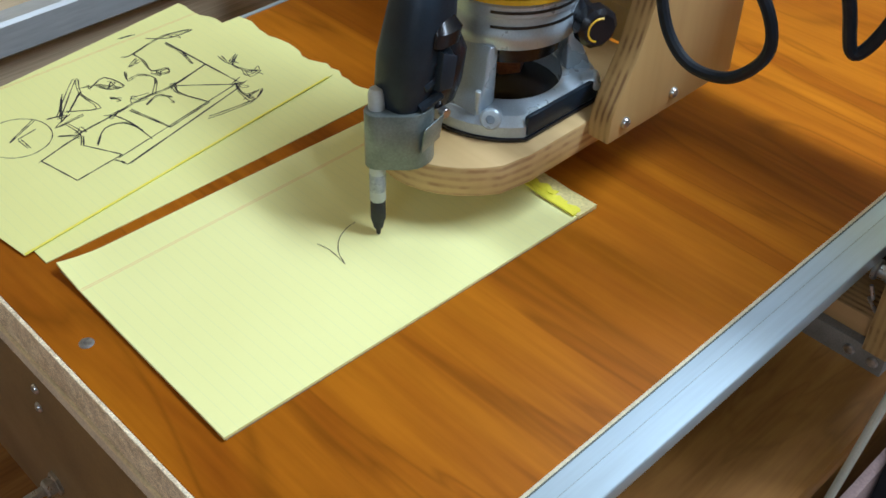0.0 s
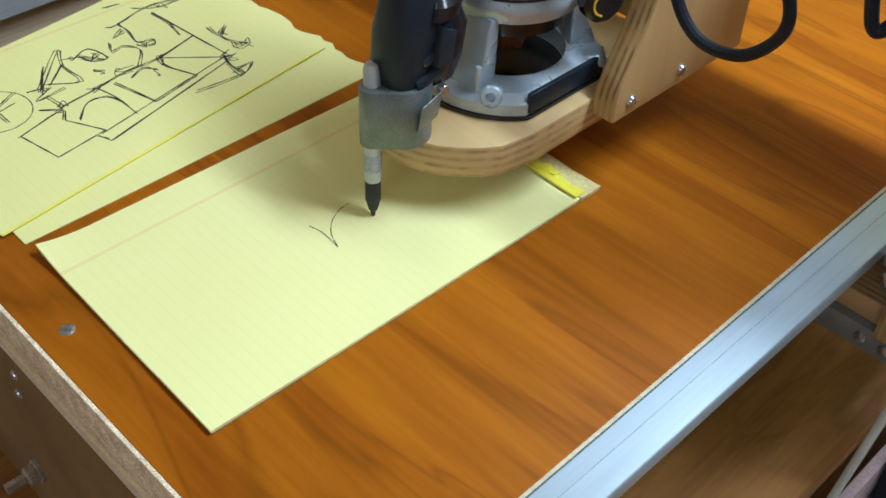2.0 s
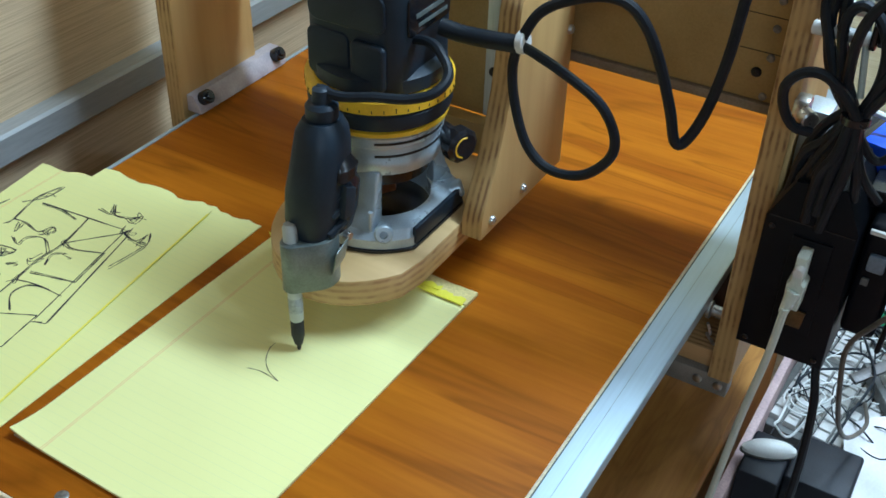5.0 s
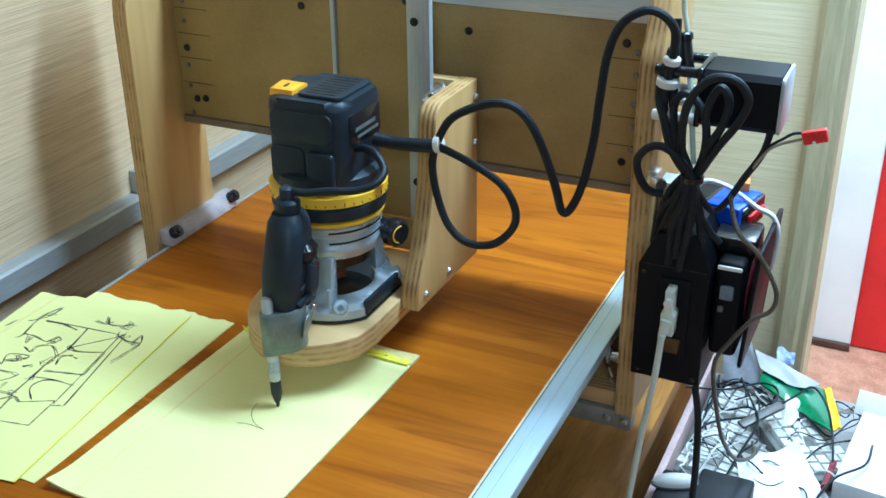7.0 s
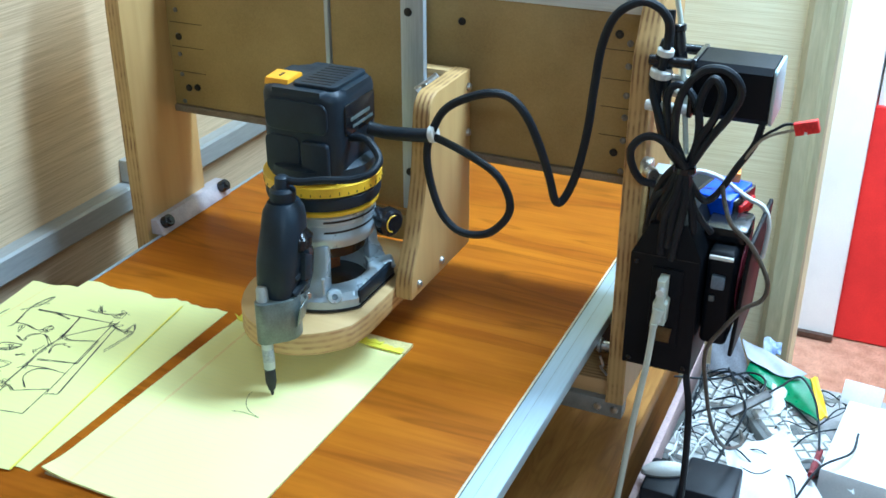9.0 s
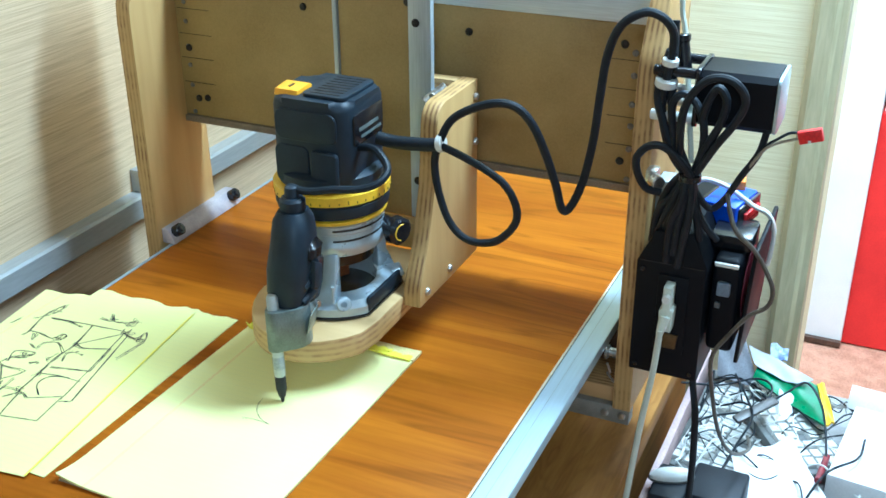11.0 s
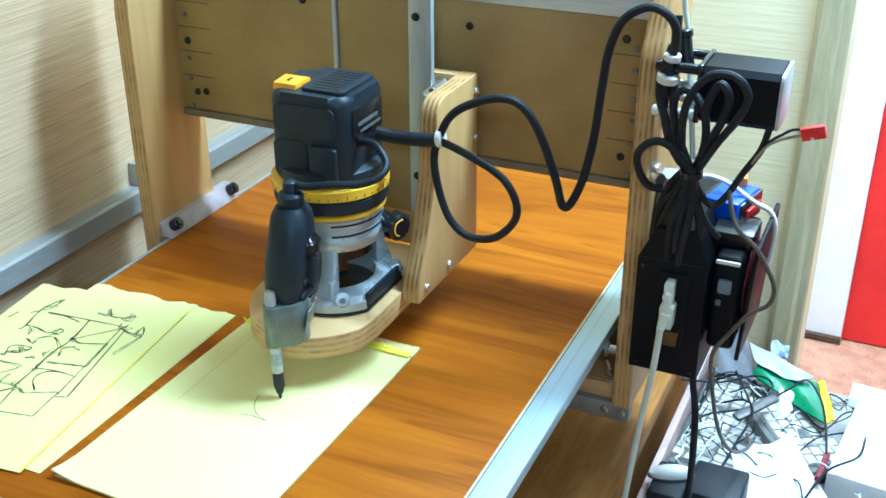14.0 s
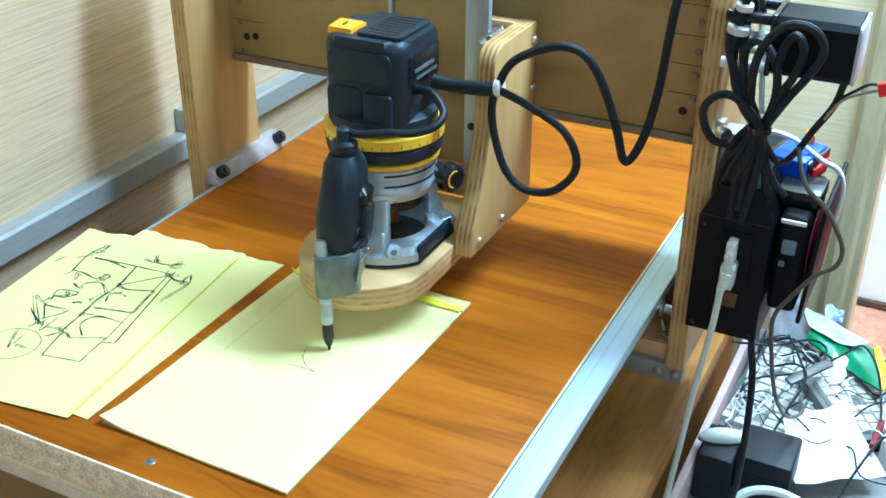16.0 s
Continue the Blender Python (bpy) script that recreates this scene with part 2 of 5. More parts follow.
def grasscloth(name, c1, c2, along):
    """Woven grass wallpaper: long uneven horizontal fibres."""
    m, nt, bs = nodes_of(name)
    N, L = nt.nodes, nt.links
    tc = N.new("ShaderNodeTexCoord")
    mp = N.new("ShaderNodeMapping")
    mp.inputs["Scale"].default_value = (0.016, 1, 1) if along == "x" else (1, 0.016, 1)
    L.new(tc.outputs["Object"], mp.inputs[0])
    f = N.new("ShaderNodeTexNoise")
    f.inputs["Scale"].default_value, f.inputs["Detail"].default_value = 620, 4
    w = N.new("ShaderNodeTexNoise")
    w.inputs["Scale"].default_value, w.inputs["Detail"].default_value = 190, 3
    s = N.new("ShaderNodeTexNoise")
    s.inputs["Scale"].default_value = 3
    L.new(mp.outputs[0], f.inputs["Vector"])
    L.new(mp.outputs[0], w.inputs["Vector"])
    L.new(tc.outputs["Object"], s.inputs["Vector"])
    ad = N.new("ShaderNodeMath")
    ad.operation = "MULTIPLY_ADD"
    ad.inputs[1].default_value = 0.5
    L.new(w.outputs["Fac"], ad.inputs[0])
    L.new(f.outputs["Fac"], ad.inputs[2])
    ad2 = N.new("ShaderNodeMath")
    ad2.operation = "MULTIPLY_ADD"
    ad2.inputs[1].default_value = 0.3
    L.new(s.outputs["Fac"], ad2.inputs[0])
    L.new(ad.outputs[0], ad2.inputs[2])
    r = N.new("ShaderNodeValToRGB")
    e = r.color_ramp.elements
    e[0].position, e[0].color = 0.72, (*c2, 1)
    e[1].position, e[1].color = 1.0, (*c1, 1)
    L.new(ad2.outputs[0], r.inputs[0])
    L.new(r.outputs[0], bs.inputs["Base Color"])
    bs.inputs["Roughness"].default_value = 0.7
    b = N.new("ShaderNodeBump")
    b.inputs["Strength"].default_value, b.inputs["Distance"].default_value = 0.25, 0.001
    L.new(ad.outputs[0], b.inputs["Height"])
    L.new(b.outputs[0], bs.inputs["Normal"])
    return m


M = {
    "dull_screw": surf("dull_zinc_screw", (0.30, 0.29, 0.27), (0.16, 0.155, 0.15), 250, 0.4, 0.7, 0.05, fine=1500),
    "bed": wood("orange_laminate", (0.43, 0.143, 0.002), (0.24, 0.063, 0.0015), "x", 0.10, 0.42, 0.0, grain=1.0, spec=0.05, lines=0.24),
    "desk": wood("honey_desk", (0.40, 0.200, 0.046), (0.25, 0.115, 0.026), "y", 0.05, 0.5, 0.0, grain=1.2, spec=0.1, lines=0.15),
    "ply_x": plywood("plywood_upright", "x", 0.0, (0.53, 0.345, 0.125), (0.22, 0.115, 0.040), 0.0028),
    "ply_z": plywood("plywood_flat", "z", 0.0, (0.60, 0.42, 0.180), (0.36, 0.205, 0.085), 0.0036),
    "ply_y": plywood("plywood_crosswise", "y", 0.0, (0.55, 0.33, 0.13), (0.22, 0.11, 0.04)),
    "mdf": surf("brown_fibreboard", (0.36, 0.245, 0.080), (0.29, 0.195, 0.060), 14, 0.6, 0, 0.08, fine=500, fine_amt=0.08),
    "edge_band": surf("raw_chipboard_edge", (0.86, 0.74, 0.50), (0.62, 0.49, 0.30), 90, 0.75, 0, 0.4, fine=700, fine_amt=0.35),
    "alu": surf("dull_aluminium", (0.48, 0.58, 0.64), (0.41, 0.50, 0.56), 12, 0.40, 0.55, 0.05, (1, 0.05, 1), 300, 0.05),
    "wall_alu": surf("weathered_wall_channel", (0.44, 0.45, 0.44), (0.35, 0.355, 0.34), 9, 0.45, 0.2, 0.08, (1, 0.1, 1), 300, 0.08),
    "alu_x": surf("brushed_aluminium_bar", (0.66, 0.72, 0.74), (0.56, 0.62, 0.64), 12, 0.42, 0.3, 0.1, (0.05, 1, 1), 500, 0.12),
    "alu_z": surf("brushed_aluminium_strip", (0.52, 0.56, 0.58), (0.42, 0.46, 0.48), 12, 0.4, 0.4, 0.1, (1, 1, 0.05), 500, 0.12),
    "cast": surf("cast_aluminium", (0.56, 0.64, 0.69), (0.43, 0.50, 0.55), 25, 0.29, 0.45, 0.12, fine=900, fine_amt=0.08),
    "steel": surf("zinc_screw", (0.62, 0.62, 0.60), (0.40, 0.40, 0.39), 200, 0.3, 0.95, 0.05, fine=1500),
    "dark_steel": surf("dark_hole", (0.05, 0.045, 0.04), (0.02, 0.02, 0.02), 100, 0.5, 0.6, 0.0),
    "black_plastic": surf("charcoal_plastic", (0.018, 0.028, 0.041), (0.011, 0.018, 0.027), 30, 0.45, 0, 0.12, fine=1200, fine_amt=0.15, spec=0.32),
    "black_gloss": surf("black_gloss_plastic", (0.012, 0.013, 0.016), (0.008, 0.008, 0.010), 30, 0.22, 0, 0.03, fine=900),
    "black_box": surf("black_coated_steel", (0.005, 0.006, 0.009), (0.003, 0.004, 0.006), 18, 0.5, 0.0, 0.05, fine=900, rough_var=0.08, spec=0.16),
    "rubber": surf("black_cable_rubber", (0.010, 0.014, 0.020), (0.006, 0.009, 0.013), 60, 0.5, 0, 0.05, fine=800, spec=0.3),
    "yellow": surf("yellow_plastic", (0.86, 0.56, 0.012), (0.76, 0.46, 0.010), 30, 0.4, 0, 0.03, fine=600, fine_amt=0.06),
    "tape": surf("grey_duct_tape", (0.19, 0.22, 0.21), (0.12, 0.145, 0.135), 45, 0.35, 0.25, 0.3, fine=500, fine_amt=0.12),
    "white_plastic": surf("white_plastic", (0.72, 0.73, 0.70), (0.62, 0.63, 0.60), 25, 0.4, 0, 0.04, fine=500, fine_amt=0.05),
    "grey_cable": surf("pale_grey_cable", (0.64, 0.69, 0.60), (0.55, 0.60, 0.52), 30, 0.5, 0, 0.03, fine=500, fine_amt=0.06),
    "marker_grey": surf("marker_barrel", (0.50, 0.54, 0.52), (0.44, 0.47, 0.46), 30, 0.4, 0, 0.02, fine=400, fine_amt=0.04),
    "ink": surf("black_ink", (0.012, 0.012, 0.016), (0.02, 0.02, 0.025), 80, 0.6, 0, 0.0),
    "paper_pad": ruled_paper("yellow_ruled_pad", (0.87, 0.85, 0.38), 0.004, -0.182),
    "paper_loose": ruled_paper("yellow_ruled_sheet", (0.84, 0.82, 0.34), 0.006, -0.47),
    "binding": surf("yellow_torn_binding", (0.84, 0.78, 0.03), (0.78, 0.71, 0.05), 60, 0.6, 0, 0.05, fine=400, fine_amt=0.04),
    "board": surf("grey_brown_backing_board", (0.40, 0.32, 0.18), (0.32, 0.25, 0.14), 40, 0.8, 0, 0.1),
    # Same grasscloth twice; the back wall's stronger light is put into its paler tone.
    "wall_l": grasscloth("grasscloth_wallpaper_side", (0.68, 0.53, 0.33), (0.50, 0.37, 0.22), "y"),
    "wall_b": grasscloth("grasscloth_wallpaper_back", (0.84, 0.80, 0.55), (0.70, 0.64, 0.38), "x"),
    "trim_wood": wood("greenish_oak_trim", (0.50, 0.47, 0.29), (0.38, 0.35, 0.20), "z", 0.03, 0.5),
    "dark_wood": wood("dark_brown_wood", (0.10, 0.05, 0.03), (0.04, 0.02, 0.012), "z", 0.03, 0.5),
    "white_paint": surf("white_paint", (0.80, 0.80, 0.80), (0.72, 0.72, 0.73), 6, 0.45, 0, 0.05, fine=300, fine_amt=0.03),
    "red_paint": surf("red_felt_panel", (0.66, 0.016, 0.012), (0.56, 0.012, 0.010), 12, 0.75, 0, 0.15, fine=300, fine_amt=0.1),
    "carpet": surf("salmon_carpet", (0.50, 0.26, 0.16), (0.38, 0.18, 0.105), 25, 0.95, 0, 0.6, fine=450, fine_amt=0.35),
    # Unseen walls and ceiling, kept dark so that less light bounces back.
    "plain_wall": surf("dark_unseen_wall", (0.34, 0.28, 0.20), (0.28, 0.23, 0.16), 5, 0.8, 0, 0.1),
    "ceiling": surf("dimmed_ceiling", (0.55, 0.55, 0.53), (0.50, 0.50, 0.48), 8, 0.9, 0, 0.1),
    "blue_tape": surf("blue_tape", (0.02, 0.08, 0.62), (0.015, 0.06, 0.50), 40, 0.35, 0, 0.1),
    "red_plastic": surf("red_plastic", (0.72, 0.02, 0.02), (0.55, 0.015, 0.015), 40, 0.35, 0, 0.05),
    "green": surf("green_packet", (0.02, 0.19, 0.065), (0.015, 0.13, 0.045), 30, 0.3, 0, 0.2),
    "paper_white": surf("white_paper", (0.74, 0.73, 0.72), (0.66, 0.66, 0.67), 12, 0.7, 0, 0.1, fine=300, fine_amt=0.04),
    "lilac": surf("pale_lilac_card", (0.44, 0.44, 0.50), (0.36, 0.36, 0.42), 12, 0.6, 0, 0.1, fine=300, fine_amt=0.04),
    "pink_card": surf("pinkish_cardboard", (0.52, 0.38, 0.36), (0.44, 0.32, 0.31), 20, 0.8, 0, 0.1),
    "key": surf("off_white_keycap", (0.60, 0.59, 0.55), (0.52, 0.51, 0.48), 60, 0.5, 0, 0.05, fine=400, fine_amt=0.05),
    "kb_base": surf("beige_keyboard_case", (0.13, 0.13, 0.12), (0.09, 0.09, 0.08), 20, 0.55, 0, 0.05),
    "grey_card": surf("grey_card", (0.22, 0.22, 0.24), (0.17, 0.17, 0.185), 15, 0.7, 0, 0.1),
    "pink_white": surf("pinkish_white_plastic", (0.46, 0.41, 0.42), (0.33, 0.29, 0.31), 40, 0.4, 0, 0.05, fine=400, fine_amt=0.08),
    "copper": surf("copper_winding", (0.45, 0.16, 0.05), (0.25, 0.08, 0.03), 90, 0.4, 0.7, 0.3),
}


# ---- mesh helpers ----
def thing(name, base, label, category, group="", kind=""):
    ob = new(name)
    ob.empty_display_size = 0.02
    ob.location = base
    return tagged(ob, label, category, group, kind)


def part(name, bm, material, parent=None, label="", smooth=True):
    me = bpy.data.meshes.new(name)
    bmesh.ops.recalc_face_normals(bm, faces=bm.faces)
    bm.to_mesh(me)
    bm.free()
    me.materials.append(material)
    if smooth:
        me.shade_smooth()
        me.set_sharp_from_angle(angle=radians(35))
    ob = new(name, me)
    if parent:
        ob.parent = parent
        if parent.type == "EMPTY":
            ob.matrix_parent_inverse = Matrix.Translation(-parent.location)
    if label:
        ob["label"] = label
    return ob


def solo(name, bm, material, label, category, group="", kind="", smooth=True):
    return tagged(part(name, bm, material, None, "", smooth), label, category, group, kind)


def bevel(bm, w, seg=2, geom=None):
    if w > 0:
        bmesh.ops.bevel(bm, geom=geom or [e for e in bm.edges], offset=w, segments=seg, profile=0.5, affect="EDGES", clamp_overlap=True)
    return bm


def bx(x0, x1, y0, y1, z0, z1, bev=0.0015, seg=2):
    bm = bmesh.new()
    bmesh.ops.create_cube(bm, size=1, matrix=Matrix.LocRotScale(((x0 + x1) / 2, (y0 + y1) / 2, (z0 + z1) / 2), None, (abs(x1 - x0), abs(y1 - y0), abs(z1 - z0))))
    return bevel(bm, bev, seg)


def obox(size, m, bev=0.0015, seg=2):
    bm = bmesh.new()
    bmesh.ops.create_cube(bm, size=1, matrix=Matrix.Diagonal((*size, 1)))
    bevel(bm, bev, seg)
    bm.transform(m)
    return bm


def prism(outline, axis, a0, a1, bev=0.001, seg=2):
    """Extrudes a closed 2D outline along an axis; the outline's two numbers are the other two axes in order."""
    bm = bmesh.new()

    def v(p, a):
        return {"x": (a, p[0], p[1]), "y": (p[0], a, p[1]), "z": (p[0], p[1], a)}[axis]

    lo = [bm.verts.new(v(p, a0)) for p in outline]
    hi = [bm.verts.new(v(p, a1)) for p in outline]
    n = len(outline)
    bm.faces.new(lo[::-1])
    bm.faces.new(hi)
    for i in range(n):
        bm.faces.new((lo[i], lo[(i + 1) % n], hi[(i + 1) % n], hi[i]))
    bmesh.ops.recalc_face_normals(bm, faces=bm.faces)
    if bev:
        rim = [e for e in bm.edges if (e.verts[0] in lo) == (e.verts[1] in lo)]
        bevel(bm, bev, seg, rim)
    return bm


def turned(profile, n=32, m=None):
    """A closed solid of revolution about z, from (radius, height) pairs, bottom to top."""
    bm = bmesh.new()
    rings = []
    for r, z in profile:
        rings.append([bm.verts.new((r * math.cos(2 * math.pi * i / n), r * math.sin(2 * math.pi * i / n), z)) for i in range(n)])
    for a, b in zip(rings, rings[1:]):
        for i in range(n):
            bm.faces.new((a[i], a[(i + 1) % n], b[(i + 1) % n], b[i]))
    bm.faces.new(rings[0][::-1])
    bm.faces.new(rings[-1])
    if m:
        bm.transform(m)
    return bm


def rod(p, q, r, n=16, r2=None):
    p, q = Vector(p), Vector(q)
    d = q - p
    m = Matrix.Translation(p) @ d.to_track_quat("Z", "Y").to_matrix().to_4x4()
    b = min(r * 0.15, d.length * 0.2)
    r2 = r if r2 is None else r2
    return turned([(r - b, 0), (r, b), (r2, d.length - b), (r2 - min(b, r2 * 0.3), d.length)], n, m)


def spline(points, step=6):
    ps = [Vector(p) for p in points]
    ps = [ps[0] * 2 - ps[1]] + ps + [ps[-1] * 2 - ps[-2]]
    out = []
    for a, b, c, d in zip(ps, ps[1:], ps[2:], ps[3:]):
        for k in range(step):
            t = k / step
            out.append(0.5 * (2 * b + (c - a) * t + (2 * a - 5 * b + 4 * c - d) * t * t + (3 * b - a - 3 * c + d) * t ** 3))
    out.append(ps[-2])
    return out


def tube(points, r, n=8, step=6, closed=True):
    pts = spline(points, step)
    bm = bmesh.new()
    rings = []
    up = Vector((0.31, 0.17, 0.93))
    for i, p in enumerate(pts):
        d = (pts[min(i + 1, len(pts) - 1)] - pts[max(i - 1, 0)]).normalized()
        u = (up - d * up.dot(d)).normalized()
        up = u
        w = d.cross(u)
        rings.append([bm.verts.new(p + r * (math.cos(2 * math.pi * k / n) * u + math.sin(2 * math.pi * k / n) * w)) for k in range(n)])
    for a, b in zip(rings, rings[1:]):
        for i in range(n):
            bm.faces.new((a[i], a[(i + 1) % n], b[(i + 1) % n], b[i]))
    bm.faces.new(rings[0][::-1])
    bm.faces.new(rings[-1])
    return bm


def merge(*bms):
    out = bmesh.new()
    for b in bms:
        me = bpy.data.meshes.new("tmp")
        b.to_mesh(me)
        b.free()
        out.from_mesh(me)
        bpy.data.meshes.remove(me)
    return out


def rounded(x0, x1, y0, y1, r, n=5):
    """A rounded rectangle outline."""
    out = []
    for cx, cy, a in ((x1 - r, y1 - r, 0), (x0 + r, y1 - r, 90), (x0 + r, y0 + r, 180), (x1 - r, y0 + r, 270)):
        for k in range(n + 1):
            t = radians(a + 90 * k / n)
            out.append((cx + r * math.cos(t), cy + r * math.sin(t)))
    return out


def screw_mesh(r=0.0045, h=0.003):
    """A round screw head about z with a cross slot."""
    head = turned([(r, 0), (r, h * 0.35), (r * 0.8, h * 0.8), (r * 0.35, h)], 16)
    return merge(head, bx(-r * 0.5, r * 0.5, -r * 0.09, r * 0.09, h * 0.9, h * 1.08, 0), bx(-r * 0.09, r * 0.09, -r * 0.5, r * 0.5, h * 0.9, h * 1.09, 0))


def screw(parent, place, direction, r=0.0045, h=0.003, material=None, name="screw"):
    bm = screw_mesh(r, h)
    bm.transform(Matrix.Translation(place) @ Vector(direction).to_track_quat("Z", "Y").to_matrix().to_4x4())
    return part(name, bm, material or M["steel"], parent)


# ---- the room ----
FLOOR = -0.91


def structure(name, bm, material, label, category):
    return solo(name, bm, material, label, category, kind="structure", smooth=False)


structure("floor", bx(-0.75, 3.0, -2.6, 4.0, FLOOR - 0.1, FLOOR, 0), M["carpet"], "salmon red speckled carpet floor", "floor")
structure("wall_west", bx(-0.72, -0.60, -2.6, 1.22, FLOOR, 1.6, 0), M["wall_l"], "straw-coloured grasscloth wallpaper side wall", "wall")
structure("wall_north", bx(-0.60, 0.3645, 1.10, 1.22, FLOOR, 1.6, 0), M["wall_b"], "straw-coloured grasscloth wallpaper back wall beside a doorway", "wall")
structure("wall_north_beyond", bx(1.25, 3.0, 1.10, 1.22, FLOOR, 1.6, 0), M["wall_b"], "grasscloth wallpaper wall past the doorway", "wall")
structure("wall_header", bx(0.313, 1.25, 1.10, 1.22, 1.15, 1.6, 0), M["wall_b"], "wall above the doorway", "wall")
structure("wall_east", bx(2.9, 3.0, -2.6, 1.10, FLOOR, 1.6, 0), M["plain_wall"], "unseen plain wall, dark to cut bounce", "wall")
structure("wall_south", bx(-0.75, 3.0, -2.7, -2.6, FLOOR, 1.6, 0), M["plain_wall"], "unseen plain wall, dark to cut bounce", "wall")
structure("ceiling", bx(-0.75, 3.0, -2.7, 4.0, 1.6, 1.7, 0), M["ceiling"], "unseen plain ceiling, dimmed to cut bounce", "ceiling")
structure("hall_wall_west", bx(-0.3, -0.2, 1.22, 2.18, FLOOR, 1.6, 0), M["plain_wall"], "plain hallway side wall", "wall")
structure("hall_wall_east", bx(2.0, 2.1, 1.22, 2.18, FLOOR, 1.6, 0), M["plain_wall"], "plain hallway side wall", "wall")
structure("hall_wall_north", bx(-0.3, 2.1, 2.30, 2.40, FLOOR, 1.6, 0), M["plain_wall"], "plain hallway end wall", "wall")
structure("hall_post", bx(-0.2, 0.40, 2.18, 2.30, FLOOR + 0.004, 1.6, 0.004), M["white_paint"], "white painted wooden door post in the hallway", "door post")
structure("hall_panel", bx(0.40, 2.0, 2.20, 2.30, FLOOR + 0.004, -0.24, 0.002), M["red_paint"], "bright red panel across the hallway", "wall panel")
structure("hall_wall_upper", bx(0.405, 2.0, 2.215, 2.30, -0.24, 1.6, 0.0), M["white_paint"], "white painted wall above the red panel", "wall")
structure("baseboard", bx(-0.2, 0.40, 2.165, 2.18, FLOOR + 0.004, FLOOR + 0.02, 0.001), M["dark_wood"], "narrow dark scuffed baseboard strip", "baseboard")
trim = thing("trim", (0.34, 1.09, FLOOR), "greenish oak door casing with a moulded profile", "door casing", kind="structure")
part("casing", prism([(0.313, 1.0995), (0.313, 1.082), (0.322, 1.076), (0.345, 1.078), (0.352, 1.084), (0.362, 1.084), (0.365, 1.0995)], "z", FLOOR, 1.15, 0.0), M["trim_wood"], trim)
wr = thing("wall_rail", (-0.59, 0.2, -0.03), "pale grey metal cable channel fixed along the wall", "wall channel", kind="structure")
part("channel", prism([(-0.60, -0.034), (-0.578, -0.034), (-0.575, -0.031), (-0.575, 0.000), (-0.578, 0.004), (-0.60, 0.004)], "y", -1.8, 1.02, 0.0), M["wall_alu"], wr)
part("joint_plate", bx(-0.5998, -0.574, 0.600, 0.634, 0.0045, 0.040, 0.001), M["wall_alu"], wr, "small upright plate on the channel")
part("upright_post", bx(-0.599, -0.52, 1.03, 1.099, -0.2, 0.02, 0.002), M["dark_wood"], wr, "dark brown wooden corner block")

# ---- the desk ----
desk = thing("desk", (0.0, 0.3, FLOOR), "honey-brown wood desk under the plotting machine", "desk")
part("desktop", bx(-0.595, 0.235, -0.030, 1.09, -0.195, -0.165, 0.003), M["desk"], desk)
part("side_panel", bx(0.17, 0.19, -0.028, 1.06, FLOOR, -0.1955, 0.002), M["desk"], desk)
part("side_panel", bx(-0.59, -0.57, -0.028, 1.06, FLOOR, -0.1955, 0.002), M["desk"], desk)

# ---- machine bed ----
bed = thing("plotter_bed", (-0.13, 0.4, -0.165), "orange wood-laminate machine bed with aluminium edge rails", "machine bed")
part("top", bx(-0.432, 0.160, -0.037, 0.955, -0.018, 0.0, 0.0008), M["bed"], bed)
part("edge_band", bx(-0.452, 0.188, -0.0405, -0.0373, -0.0357, 0.0003, 0.0008), M["edge_band"], bed, "raw chipboard edge, pale and speckled")
part("edge_batten", bx(-0.452, 0.188, -0.0425, -0.0373, -0.0402, -0.0360, 0.0008), surf("pale_batten", (0.84, 0.72, 0.44), (0.74, 0.60, 0.34), 40, 0.6), bed, "thin pale wooden batten")
part("lower_edge", bx(-0.452, 0.188, -0.0405, -0.0300, -0.0590, -0.0405, 0.0008), surf("pale_grey_board", (0.74, 0.64, 0.46), (0.62, 0.52, 0.36), 30, 0.7), bed)
part("front_panel", bx(-0.42, 0.150, -0.0385, -0.0305, -0.300, -0.0594, 0.0015), surf("dark_brown_fibreboard", (0.22, 0.130, 0.036), (0.15, 0.085, 0.024), 10, 0.5, 0, 0.08, fine=400, fine_amt=0.1), bed, "brown fibreboard front panel")
part("side_skirt", bx(0.100, 0.116, -0.0305, 0.9345, -0.1645, -0.0185, 0.001), M["mdf"], bed, "brown fibreboard skirt under the edge")
part("back_panel", bx(-0.42, 0.15, 0.935, 0.95, -0.165, -0.0185, 0.0015), M["mdf"], bed)
part("rail", prism([(0.1608, -0.014), (0.1920, -0.014), (0.1932, -0.012), (0.1932, 0.0009), (0.1925, 0.0016), (0.1608, 0.0016)], "y", -0.036, 0.955, 0.0006), M["alu"], bed, "dull aluminium edge rail")
part("edge_line", bx(0.1575, 0.1606, -0.036, 0.955, -0.004, 0.0010, 0.0004), surf("cream_edging", (0.66, 0.58, 0.38), (0.56, 0.48, 0.30), 40, 0.5), bed, "thin cream edging strip")
part("rail_groove", bx(0.1735, 0.1742, -0.036, 0.955, 0.0012, 0.0018, 0), surf("grey_groove", (0.36, 0.42, 0.44), (0.30, 0.35, 0.37), 40, 0.5, 0.3), bed, "shallow groove line")
part("rail_seam", bx(0.1606, 0.1618, -0.036, 0.955, 0.0013, 0.0019, 0), surf("dark_seam", (0.10, 0.11, 0.09), (0.07, 0.08, 0.06), 40, 0.5), bed, "dark seam along the rail")
part("rail_web", bx(0.1608, 0.166, -0.036, 0.955, -0.060, -0.0143, 0.0006), M["alu"], bed)
